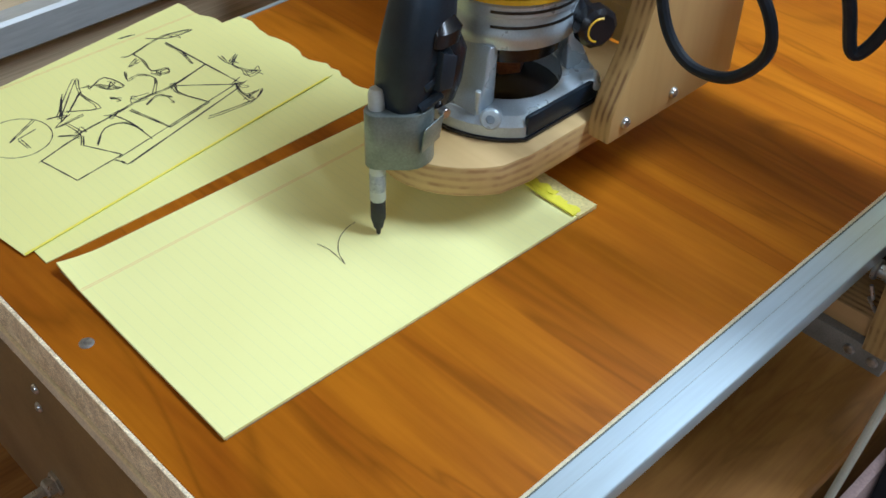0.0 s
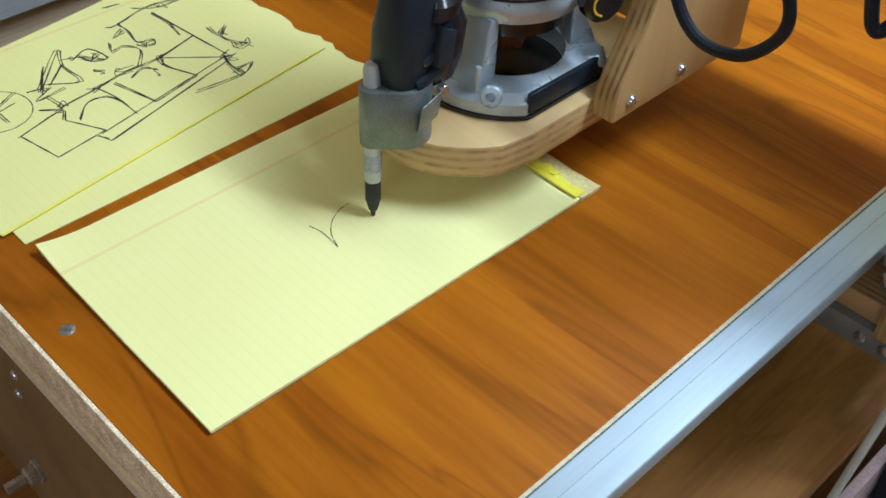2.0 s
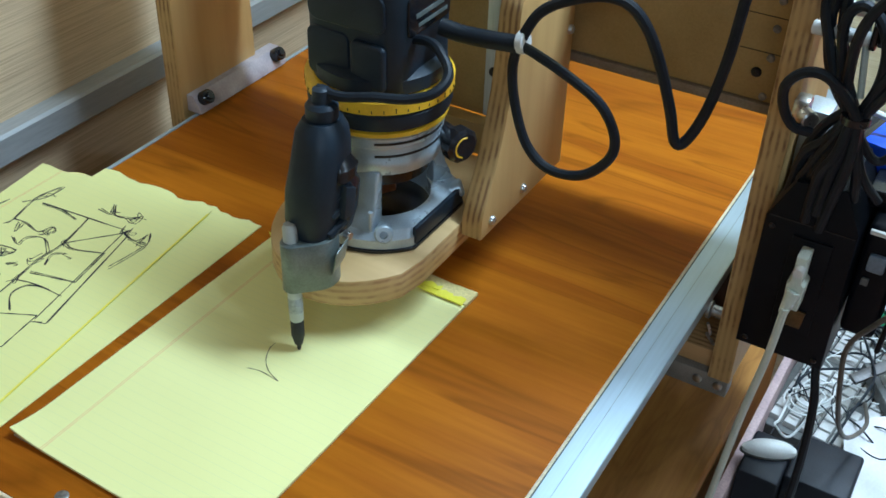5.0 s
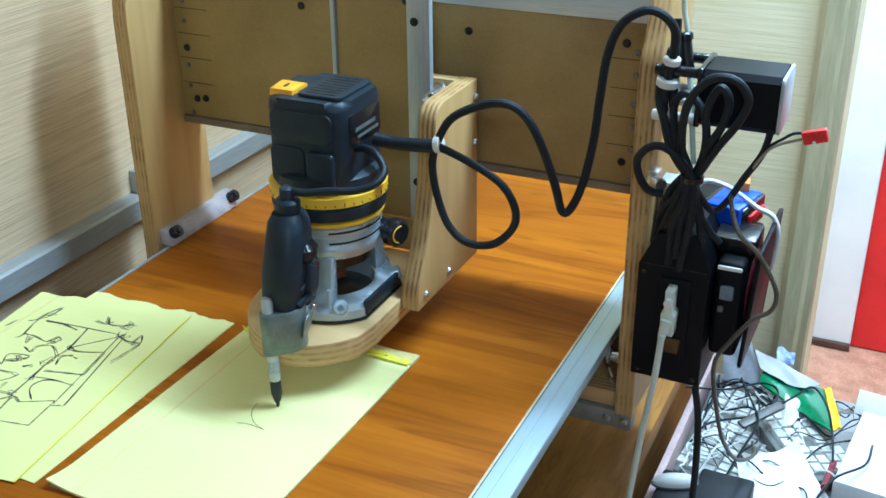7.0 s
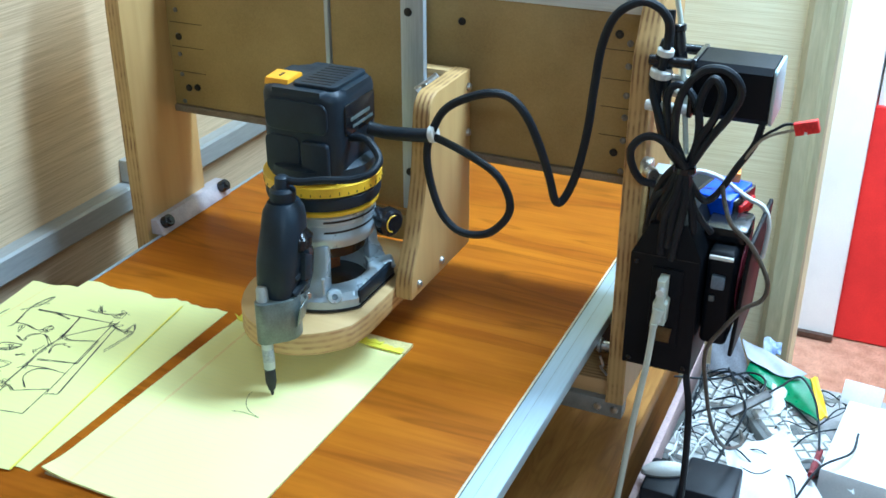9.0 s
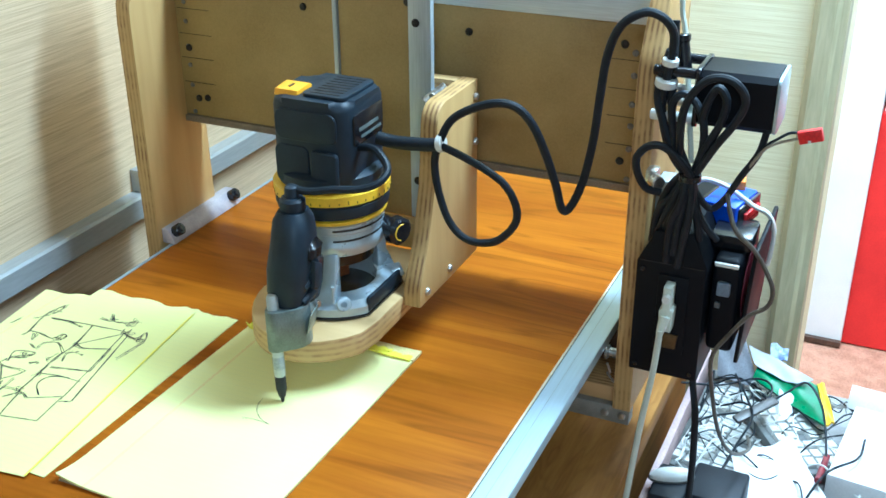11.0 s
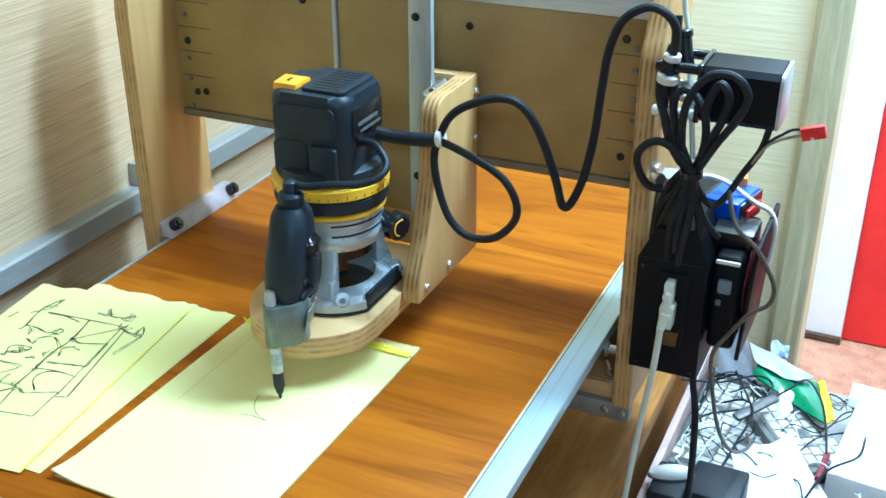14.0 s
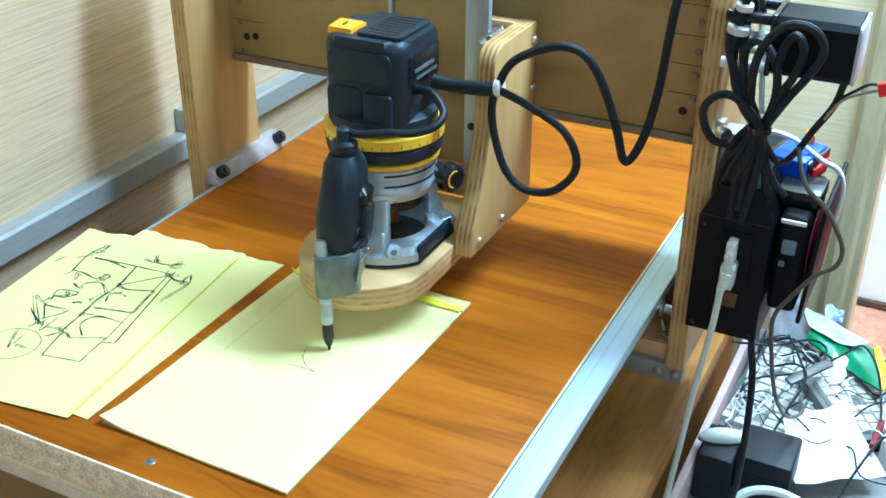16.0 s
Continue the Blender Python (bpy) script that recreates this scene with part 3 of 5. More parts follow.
part("rail", bx(-0.437, -0.4325, -0.036, 0.955, -0.036, 0.0006, 0.0006), M["alu"], bed, "dull aluminium edge rail")
screw(bed, (-0.136, -0.017, -0.0004), (0, 0, 1), 0.0055, 0.0012, M["dull_screw"])
for p in ((-0.205, -0.0385, -0.086), (-0.211, -0.0385, -0.112)):
    screw(bed, p, (0, -1, 0), 0.0045, 0.003)
part("bolt", merge(turned([(0.012, 0), (0.012, 0.003), (0.009, 0.0035), (0.009, 0.011), (0.0075, 0.0125), (0.005, 0.0126), (0.005, 0.03)], 6, Matrix.Translation((-0.231, -0.0385, -0.227)) @ pose(0, 0, 0, 90))), M["steel"], bed, "zinc-plated hex bolt end", False)

# ---- the yellow paper ----
def curled(x0, x1, y0, y1, z0, th, lift, nx=24, ny=40, jag=0.0, rot=0.0, seed=1, along=0.0):
    """A stack of paper as one solid sheet: corners lifted a little, its far end torn unevenly."""
    rnd = random.Random(seed)
    bm = bmesh.new()
    rows_ = []
    tears = [jag * (0.5 * math.sin(i * 0.9 + seed) + 0.5 * rnd.uniform(-1, 1) + (0.7 if i > nx * 0.55 else -0.3)) for i in range(nx + 1)]
    c, s = math.cos(radians(rot)), math.sin(radians(rot))
    for j in range(ny + 1):
        r = []
        for i in range(nx + 1):
            u, v = i / nx, j / ny
            x, y = x0 + (x1 - x0) * u, y0 + (y1 - y0) * v
            if j == ny:
                y += tears[i]
            z = z0 + lift[0] * max(0, 1 - 5 * math.hypot(u, v * (y1 - y0) / (x1 - x0))) ** 2 + lift[1] * max(0, 1 - 4 * math.hypot(1 - u, v * 1.5)) ** 2
            z += along * (math.sin(5 * v + seed) * 0.5 + 0.5) * (1 - u) + 0.0004 * math.sin(9 * u + 4 * v)
            cx, cy = (x0 + x1) / 2, y0
            r.append((cx + (x - cx) * c - (y - cy) * s, cy + (x - cx) * s + (y - cy) * c, z))
        rows_.append(r)
    top = [[bm.verts.new((x, y, z + th)) for x, y, z in r] for r in rows_]
    bot = [[bm.verts.new((x, y, z)) for x, y, z in r] for r in rows_]
    for j in range(ny):
        for i in range(nx):
            bm.faces.new((top[j][i], top[j][i + 1], top[j + 1][i + 1], top[j + 1][i]))
            bm.faces.new((bot[j][i], bot[j + 1][i], bot[j + 1][i + 1], bot[j][i + 1]))
    edge = [(j, 0) for j in range(ny, -1, -1)] + [(0, i) for i in range(1, nx + 1)] + [(j, nx) for j in range(1, ny + 1)] + [(ny, i) for i in range(nx - 1, 0, -1)]
    for a, b in zip(edge, edge[1:] + edge[:1]):
        bm.faces.new((top[a[0]][a[1]], bot[a[0]][a[1]], bot[b[0]][b[1]], top[b[0]][b[1]]))
    return bm


def ink_line(points, width, z, step=3):
    """A flat pen stroke lying on the paper."""
    pts = spline([(x, y, 0) for x, y in points], step) if len(points) > 2 else [Vector((*points[0], 0)).lerp(Vector((*points[1], 0)), k / 6) for k in range(7)]
    for p in pts:
        p.z = z(p.x, p.y)
    bm = bmesh.new()
    prev = None
    for i, p in enumerate(pts):
        d = (pts[min(i + 1, len(pts) - 1)] - pts[max(i - 1, 0)])
        n = Vector((-d.y, d.x, 0)).normalized() * width / 2 * (0.8 + 0.3 * math.sin(i * 2.1))
        cur = (bm.verts.new(p + n), bm.verts.new(p - n))
        if prev:
            bm.faces.new((prev[0], cur[0], cur[1], prev[1]))
        prev = cur
    return bm


def pad_top(x, y):
    """Height of the pad's top sheet, a hair above the paper."""
    u, v = (x + 0.2145) / 0.2145, (y - 0.001) / 0.333
    return 0.0039 + 0.0004 * math.sin(9 * u + 4 * v)


def sheet_top(x, y):
    """Height of the drawn-on loose sheet, which lies turned by seven degrees."""
    c, s = math.cos(radians(7)), math.sin(radians(7))
    dx, dy = x + 0.3515, y + 0.017
    u, v = (dx * c + dy * s + 0.1065) / 0.213, (-dx * s + dy * c) / 0.334
    return 0.00235 + 0.0008 * (math.sin(5 * v + 21) * 0.5 + 0.5) * (1 - u) + 0.0004 * math.sin(9 * u + 4 * v)


def turn_pad(bm):
    bm.transform(pose(0, 0, 0, 0, 0, -1.3))
    return bm


pad = thing("legal_pad", (-0.1, 0.18, 0.0), "yellow ruled legal pad lying on the orange bed", "notepad")
part("backing_board", turn_pad(bx(-0.2135, 0.0, 0.002, 0.352, 0.0002, 0.0014, 0.0003)), M["board"], pad, "grey-brown cardboard back")
part("sheet_block", turn_pad(curled(-0.2145, 0.0, 0.001, 0.334, 0.0015, 0.0022, (0.006, 0.0), jag=0.0012, seed=3)), M["paper_pad"], pad)
part("torn_stub", turn_pad(curled(-0.2145, 0.001, 0.3345, 0.3555, 0.0015, 0.0034, (0, 0), ny=3, jag=0.0008, seed=5)), surf("pad_head", (0.72, 0.63, 0.25), (0.60, 0.49, 0.20), 40, 0.7), pad, "brownish glued pad head")
part("torn_strip", turn_pad(curled(-0.066, -0.002, 0.331, 0.339, 0.0044, 0.0016, (0.004, 0.0), nx=30, ny=3, jag=0.0026, seed=8, along=0.002)), M["binding"], pad, "bright yellow crumpled paper strip")
part("torn_strip", turn_pad(curled(-0.064, -0.030, 0.337, 0.343, 0.0052, 0.0010, (0.005, 0.002), nx=16, ny=2, jag=0.0030, seed=4, along=0.002)), M["binding"], pad, "bright yellow crumpled paper strip")
part("torn_tuft", turn_pad(curled(-0.2135, -0.188, 0.316, 0.338, 0.0042, 0.001, (0.008, 0.004), nx=10, ny=4, jag=0.0018, seed=9)), M["binding"], pad, "crumpled yellow paper tuft")
part("pen_stroke", merge(ink_line([(-0.106, 0.163), (-0.094, 0.1655), (-0.074, 0.1635)], 0.0007, pad_top), ink_line([(-0.074, 0.1635), (-0.088, 0.169), (-0.099, 0.179), (-0.105, 0.191), (-0.106, 0.201)], 0.0007, pad_top)), M["ink"], pad, "thin black marker stroke")

# loose sheets beside the pad
solo("loose_sheet", curled(-0.437, -0.229, 0.004, 0.334, 0.0002, 0.0008, (0.0, 0.0), jag=0.004, seed=12, rot=0.0, along=0.0006), M["paper_loose"], "blank yellow sheet torn from a legal pad", "paper sheet", "loose sheets")
upper = thing("loose_sheet", (-0.35, 0.15, 0.0012), "yellow legal sheet with a black marker drawing", "paper sheet", "loose sheets")
part("sheet", curled(-0.458, -0.245, -0.017, 0.317, 0.0016, 0.0006, (0.0, 0.0), jag=0.004, seed=21, rot=7.0, along=0.0008), M["paper_loose"], upper)
# Brighter yellow strip along the turned sheet's right edge.
lip = prism([(0.1052, 0.001), (0.1074, 0.0), (0.1074, 0.110), (0.1071, 0.220), (0.1074, 0.330), (0.1056, 0.328), (0.1050, 0.230), (0.1056, 0.120)], "z", 0.0024, 0.0031, 0.0002)
lip.transform(Matrix.Translation((-0.3515, -0.017, 0)) @ pose(0, 0, 0, 0, 0, 7))
part("yellow_lip", lip, surf("bright_yellow_edge", (0.90, 0.80, 0.04), (0.86, 0.78, 0.12), 60, 0.7, 0, 0.0, fine_amt=0.02), upper, "brighter yellow edge of the sheet")

# ---- gantry ----
GX0, GX1 = -0.447, 0.208   # inner faces of the uprights
PY0, PY1 = 0.498, 0.625
# Aluminium with the shade at the gantry's foot put into its colour.
M["shaded_alu"] = surf("shaded_aluminium", (0.26, 0.245, 0.21), (0.19, 0.18, 0.155), 40, 0.5, 0.2, 0.1, fine=700)
gantry = thing("gantry", (-0.12, 0.56, 0.0), "plywood gantry bridging the bed on two uprights", "gantry")


def upright_outline():
    pts = [(PY0, -0.088), (PY1 + 0.01, -0.088), (PY1, 0.40)]
    for k in range(7):
        t = radians(90 * k / 6)
        pts.append((PY1 - 0.02 + 0.02 * math.cos(t), 0.40 + 0.02 * math.sin(t)))
    pts += [(PY0 + 0.06, 0.42), (PY0 + 0.045, 0.415), (PY0 + 0.034, 0.403), (PY0 + 0.024, 0.38), (PY0 + 0.010, 0.352), (PY0 + 0.002, 0.335), (PY0, 0.31)]
    return pts


part("upright", prism(upright_outline(), "x", GX0 - 0.022, GX0, 0.0012), M["ply_x"], gantry, "thick birch plywood upright with a rounded shoulder")
part("upright", prism(upright_outline(), "x", GX1, GX1 + 0.022, 0.0012), M["ply_x"], gantry, "thick birch plywood upright with a rounded shoulder")
part("crossboard", bx(GX0 + 0.0005, GX1 - 0.0005, 0.589, 0.603, 0.165, 0.356, 0.001), M["mdf"], gantry, "brown fibreboard cross panel")
part("bottom_lip", bx(GX0 + 0.0005, GX1 - 0.0005, 0.585, 0.607, 0.155, 0.1645, 0.001), surf("dark_edge", (0.22, 0.17, 0.11), (0.15, 0.11, 0.07), 30, 0.6), gantry, "dark lower edge of the panel")
part("top_rail", bx(GX0 + 0.0005, GX1 - 0.0005, 0.580, 0.606, 0.3565, 0.392, 0.0015), M["alu_x"], gantry, "bare aluminium top rail")
part("rear_board", bx(GX0 + 0.0005, GX1 - 0.0005, 0.609, 0.622, 0.155, 0.39, 0.001), M["mdf"], gantry)
part("lower_bar", bx(GX0 - 0.022, GX1 + 0.02, 0.503, 0.522, -0.1115, -0.0885, 0.001), M["shaded_alu"], gantry, "aluminium angle bar under the bed")
part("foot_plank", bx(GX1 - 0.085, GX1 - 0.0005, 0.512, 0.60, -0.0885, -0.068, 0.001), M["ply_y"], gantry, "plywood plank across the foot")
# Dark block stands in for the shade inside the opening by the bearing.
part("opening_shade", bx(GX1 - 0.080, GX1 - 0.0005, 0.575, 0.594, -0.0675, -0.022, 0.001), M["dark_wood"], gantry, "dark block standing in for the shaded opening")
for z in (0.322, 0.296, 0.262, 0.236, 0.208, 0.17):
    screw(gantry, (GX1 - 0.026, 0.589, z), (0, -1, 0), 0.0038, 0.0022, M["dull_screw"])
    screw(gantry, (GX0 + 0.016, 0.589, z), (0, -1, 0), 0.0032, 0.0022, M["dull_screw"])
for x, z in ((0.169, 0.331), (0.172, 0.192), (-0.422, 0.19), (-0.408, 0.192), (-0.43, 0.26), (-0.02, 0.325), (-0.247, 0.333)):
    screw(gantry, (x, 0.589, z), (0, -1, 0), 0.0048, 0.003, M["dark_steel"], "socket_bolt")
for z in (0.212, 0.246, 0.279, 0.313):
    part("pencil_line", bx(GX0 + 0.004, GX0 + 0.055, 0.5884, 0.589, z, z + 0.0006, 0), M["dark_steel"], gantry)
    part("pencil_line", bx(GX1 - 0.055, GX1 - 0.004, 0.5884, 0.589, z, z + 0.0006, 0), M["dark_steel"], gantry)

# left bearing carriage that rides on the bed's edge
carriage = part("bearing_carriage", prism([(-0.4525, 0.0014), (-0.428, 0.0014), (-0.428, 0.007), (-0.438, 0.0225), (-0.4525, 0.0225)], "y", 0.506, 0.668, 0.001), M["pink_white"], gantry, "short pale bar holding two bearings")
for y in (0.519, 0.654):
    part("bearing", merge(rod((-0.437, y, 0.0135), (-0.4235, y, 0.0223), 0.0085, 20), rod((-0.4245, y, 0.0216), (-0.421, y, 0.0239), 0.0045, 14)), M["black_gloss"], carriage, "black ball bearing")
part("bearing_bolt", merge(rod((0.196, 0.512, -0.020), (0.2078, 0.512, -0.020), 0.006, 12), rod((0.192, 0.512, -0.020), (0.196, 0.512, -0.020), 0.009, 18)), M["steel"], gantry)
part("bearing_bracket", merge(tube([(0.196, 0.506, -0.032), (0.200, 0.508, -0.045), (0.196, 0.512, -0.050), (0.204, 0.515, -0.062)], 0.0016, 6)), M["steel"], gantry)
for x in (0.198, 0.219):
    screw(gantry, (x, 0.503, -0.10), (0, -1, 0), 0.005, 0.003)

# ---- z carriage and router bracket ----
zc = thing("z_carriage", (-0.09, 0.56, 0.09), "sliding plywood z-axis carriage with aluminium guide strip", "machine carriage")
part("back_plate", bx(-0.153, -0.052, 0.541, 0.5785, 0.094, 0.47, 0.001), M["mdf"], zc, "brown fibreboard carriage plate")
part("guide_strip", bx(-0.056, -0.027, 0.531, 0.5405, 0.100, 0.47, 0.001), M["alu_z"], zc, "vertical aluminium guide strip")
part("guide_strip", bx(-0.160, -0.154, 0.538, 0.58, 0.20, 0.47, 0.001), M["alu_z"], zc, "vertical aluminium guide strip")
for x, z in ((-0.046, 0.345), (-0.046, 0.150), (-0.060, 0.366), (-0.1565, 0.37)):
    screw(zc, (x, 0.531 if x > -0.056 else 0.5395, z), (0, -1, 0), 0.005, 0.003, M["dark_steel"], "socket_bolt")

bracket = thing("router_bracket", (-0.07, 0.45, 0.03), "birch plywood bracket with a rounded nose plate", "tool bracket")


def side_outline():
    return [(0.400, 0.053), (0.566, 0.053), (0.564, 0.278), (0.472, 0.278), (0.461, 0.275), (0.453, 0.267), (0.450, 0.255), (0.448, 0.235), (0.446, 0.211), (0.442, 0.184), (0.435, 0.158), (0.429, 0.138), (0.423, 0.121), (0.414, 0.103), (0.406, 0.088), (0.401, 0.076), (0.400, 0.066)]


part("side_plate", prism(side_outline(), "x", -0.003, 0.018, 0.0012), M["ply_x"], bracket, "thick plywood side plate, curved front edge")
# Rear plate takes the darker fibreboard colour in place of shade behind the knob.
part("rear_plate", bx(-0.1605, -0.0035, 0.512, 0.5303, 0.066, 0.10, 0.001), M["mdf"], bracket)
part("top_plate", bx(-0.0515, -0.0035, 0.548, 0.565, 0.102, 0.277, 0.001), M["ply_z"], bracket)


def nose_outline():
    pts = [(-0.0035, 0.511), (-0.1605, 0.511), (-0.1605, 0.37)]
    cx, cy, rx, ry = -0.078, 0.372, 0.086, 0.111
    for k in range(1, 20):
        t = radians(180 + 9 * k)
        x = cx + rx * math.cos(t)
        y = cy + ry * math.sin(t)
        if x < -0.0035:
            pts.append((x, y))
    pts.append((-0.0035, 0.335))
    return pts


part("nose_plate", prism(nose_outline(), "z", 0.038, 0.065, 0.0015), M["ply_z"], bracket, "rounded plywood nose plate with visible layers")
for y, z in ((0.418, 0.066), (0.480, 0.067), (0.556, 0.202), (0.557, 0.258)):
    screw(bracket, (0.018, y, z), (1, 0, 0), 0.0048, 0.004)
part("wing_nut", merge(rod((-0.034, 0.526, 0.254), (-0.012, 0.540, 0.272), 0.0055, 10), rod((-0.024, 0.525, 0.262), (-0.024, 0.5478, 0.262), 0.004, 10)), M["steel"], bracket)

# ---- the router ----
RX, RY = -0.080, 0.384
router = thing("trim_router", (RX, RY, 0.065), "charcoal and yellow hand router clamped in a cast aluminium base", "router")


def flat_disc(r, flat, z0, z1, bev=0.0015):
    """A disc with flats on both sides."""
    pts = []
    for k in range(64):
        t = 2 * math.pi * k / 64
        pts.append((RX + max(-flat, min(flat, r * math.cos(t))), RY + r * math.sin(t)))
    return prism(pts, "z", z0, z1, bev)


base = part("base_ring", bmesh.new(), M["cast"], router)


def base_mesh():
    bm = bmesh.new()
    n = 72
    prof_o, prof_i = 0.075, 0.046
    def ring(r, z, flat):
        return [bm.verts.new((RX + max(-flat, min(flat, r * math.cos(2 * math.pi * k / n))), RY + r * math.sin(2 * math.pi * k / n), z)) for k in range(n)]
    rs = [ring(prof_i, 0.069, 9), ring(prof_o, 0.069, 0.062), ring(prof_o, 0.078, 0.062), ring(prof_o - 0.006, 0.085, 0.056), ring(prof_i + 0.004, 0.087, 9), ring(prof_i, 0.085, 9)]
    for a, b in zip(rs, rs[1:] + rs[:1]):
        for i in range(n):
            bm.faces.new((a[i], a[(i + 1) % n], b[(i + 1) % n], b[i]))
    return bm


me_ = base.data
tmp = base_mesh()
bmesh.ops.recalc_face_normals(tmp, faces=tmp.faces)
tmp.to_mesh(me_)
tmp.free()
me_.shade_smooth()
me_.set_sharp_from_angle(angle=radians(35))
base["label"] = "silver cast aluminium router base"
part("sub_base", flat_disc(0.0765, 0.064, 0.0655, 0.0688, 0.0008), M["black_gloss"], router, "thin black plastic sole plate")
for s in (1, -1):
    part("side_flat", obox((0.004, 0.082, 0.0165), Matrix.Translation((RX + s * 0.0615, RY, 0.0785)), 0.001), M["black_plastic"], router, "black plastic flat along the base")


def arm(angle, w):
    """One cast leg that rises from the base to the motor clamp."""
    c, s = math.cos(radians(angle)), math.sin(radians(angle))
    outline = [(0.046, 0.084), (0.068, 0.084), (0.064, 0.095), (0.0585, 0.106), (0.0565, 0.128), (0.053, 0.136), (0.044, 0.136), (0.045, 0.11)]
    bm = prism(outline, "y", -w / 2, w / 2, 0.002, 3)
    bm.transform(Matrix.Translation((RX, RY, 0)) @ pose(0, 0, 0, 0, 0, angle))
    return bm


part("leg", arm(-84, 0.050), M["cast"], base, "cast leg")
part("leg", arm(62, 0.034), M["cast"], base, "cast leg")
part("leg", arm(170, 0.030), M["cast"], base, "cast leg")
part("clamp_collar", turned([(0.047, 0.130), (0.0535, 0.132), (0.0565, 0.140), (0.0565, 0.146), (0.0545, 0.149), (0.0545, 0.158), (0.0565, 0.160), (0.0565, 0.168), (0.052, 0.171)], 56, Matrix.Translation((RX, RY, 0))), M["cast"], router, "silver cast motor clamp")


def arc_strip(r, a0, a1, z0, z1, n=16):
    """A thin curved strip that lies on the clamp's round wall."""
    pts = [(RX + (r + d) * math.cos(radians(a)), RY + (r + d) * math.sin(radians(a))) for d, seq in ((0.0012, range(n + 1)), (0.0, range(n, -1, -1))) for a in [a0 + (a1 - a0) * k / n for k in seq]]
    return prism(pts, "z", z0, z1, 0)


for z, rs in ((0.1500, 0.0538), (0.1630, 0.0558)):
    part("collar_slot", arc_strip(rs, -62, 12, z, z + 0.0022), M["dark_steel"], router, "dark slot in the clamp")
for a in (-55, 35):
    c, s = math.cos(radians(a)), math.sin(radians(a))
    part("boss", turned([(0.0085, 0), (0.0085, 0.010), (0.007, 0.012), (0.0035, 0.0122), (0.0035, 0.006), (0.0, 0.0059)][:5], 18, Matrix.Translation((RX + 0.064 * c, RY + 0.064 * s, 0.0805)) @ pose(0, 0, 0, 0, 0, a) @ pose(0, 0, 0, 0, 70, 0)), M["cast"], base)
part("guide_pin", rod((RX + 0.030, RY - 0.062, 0.084), (RX + 0.030, RY - 0.062, 0.104), 0.0022, 10), M["cast"], router)
part("collet", turned([(0.010, 0.086), (0.016, 0.088), (0.016, 0.104), (0.020, 0.106), (0.020, 0.113), (0.030, 0.116), (0.034, 0.122), (0.034, 0.131)], 6, Matrix.Translation((RX, RY, 0))), M["copper"], router, "brownish steel collet nut", False)
part("spindle_guard", turned([(0.028, 0.113), (0.044, 0.116), (0.046, 0.131), (0.030, 0.132)], 40, Matrix.Translation((RX, RY, 0))), M["black_gloss"], router)
# depth ring, black and yellow
part("depth_ring", turned([(0.0575, 0.171), (0.060, 0.172), (0.0605, 0.176), (0.0575, 0.1775)], 56, Matrix.Translation((RX, RY, 0))), M["yellow"], router, "narrow yellow ring")
part("grip_ring", turned([(0.0560, 0.1775), (0.0615, 0.179), (0.0630, 0.184), (0.0630, 0.192), (0.060, 0.195)], 56, Matrix.Translation((RX, RY, 0))), M["black_plastic"], router)
part("scale_ring", turned([(0.0585, 0.195), (0.0645, 0.196), (0.0645, 0.2065), (0.058, 0.208)], 56, Matrix.Translation((RX, RY, 0))), M["yellow"], router, "yellow scale ring with black marks")
marks = []
for k in range(40):
    a = radians(k * 9)
    h = 0.0045 if k % 5 == 0 else 0.0025
    marks.append(obox((0.0006, 0.0008, h), Matrix.Translation((RX + 0.0646 * math.cos(a), RY + 0.0646 * math.sin(a), 0.1975 + h / 2)) @ pose(0, 0, 0, 0, 0, k * 9), 0))
part("scale_mark", merge(*marks), M["ink"], router, "black graduation ticks")
# motor housing
part("motor_neck", turned([(0.054, 0.208), (0.0575, 0.210), (0.0575, 0.222), (0.050, 0.226)], 48, Matrix.Translation((RX, RY, 0))), M["black_plastic"], router)


def tapered_box(hw0, hd0, hw1, hd1, z0, z1, r, bev=0.006):
    n = 6
    lo, hi = rounded(RX - hw0, RX + hw0, RY - hd0, RY + hd0, r, n), rounded(RX - hw1, RX + hw1, RY - hd1, RY + hd1, r, n)
    bm = bmesh.new()
    a = [bm.verts.new((*p, z0)) for p in lo]
    b = [bm.verts.new((*p, z1)) for p in hi]
    for i in range(len(a)):
        bm.faces.new((a[i], a[(i + 1) % len(a)], b[(i + 1) % len(a)], b[i]))
    bm.faces.new(a[::-1])
    f1 = bm.faces.new(b)
    bevel(bm, bev, 3, list(f1.edges))
    bevel(bm, 0.002, 2, [e for e in bm.edges if all(abs(v.co.z - z0) < 1e-5 for v in e.verts)])
    return bm


HZ = 0.307
part("motor_housing", tapered_box(0.0475, 0.0465, 0.0480, 0.0465, 0.2105, HZ, 0.020, 0.011), M["black_plastic"], router, "squarish charcoal motor housing with rounded edges")
part("front_panel", prism(rounded(RX - 0.038, RX + 0.036, 0.262, 0.296, 0.010, 6), "y", RY - 0.0486, RY - 0.045, 0.0018, 3), M["black_plastic"], router, "slightly raised front panel")
part("brush_cover", prism(rounded(RX + 0.004, RX + 0.037, 0.214, 0.254, 0.005, 5), "y", RY - 0.0515, RY - 0.045, 0.003, 3), M["black_plastic"], router, "square raised brush cover")
part("lower_panel", prism(rounded(RX - 0.040, RX + 0.001, 0.213, 0.256, 0.008, 5), "y", RY - 0.0480, RY - 0.045, 0.0014, 3), M["black_plastic"], router)
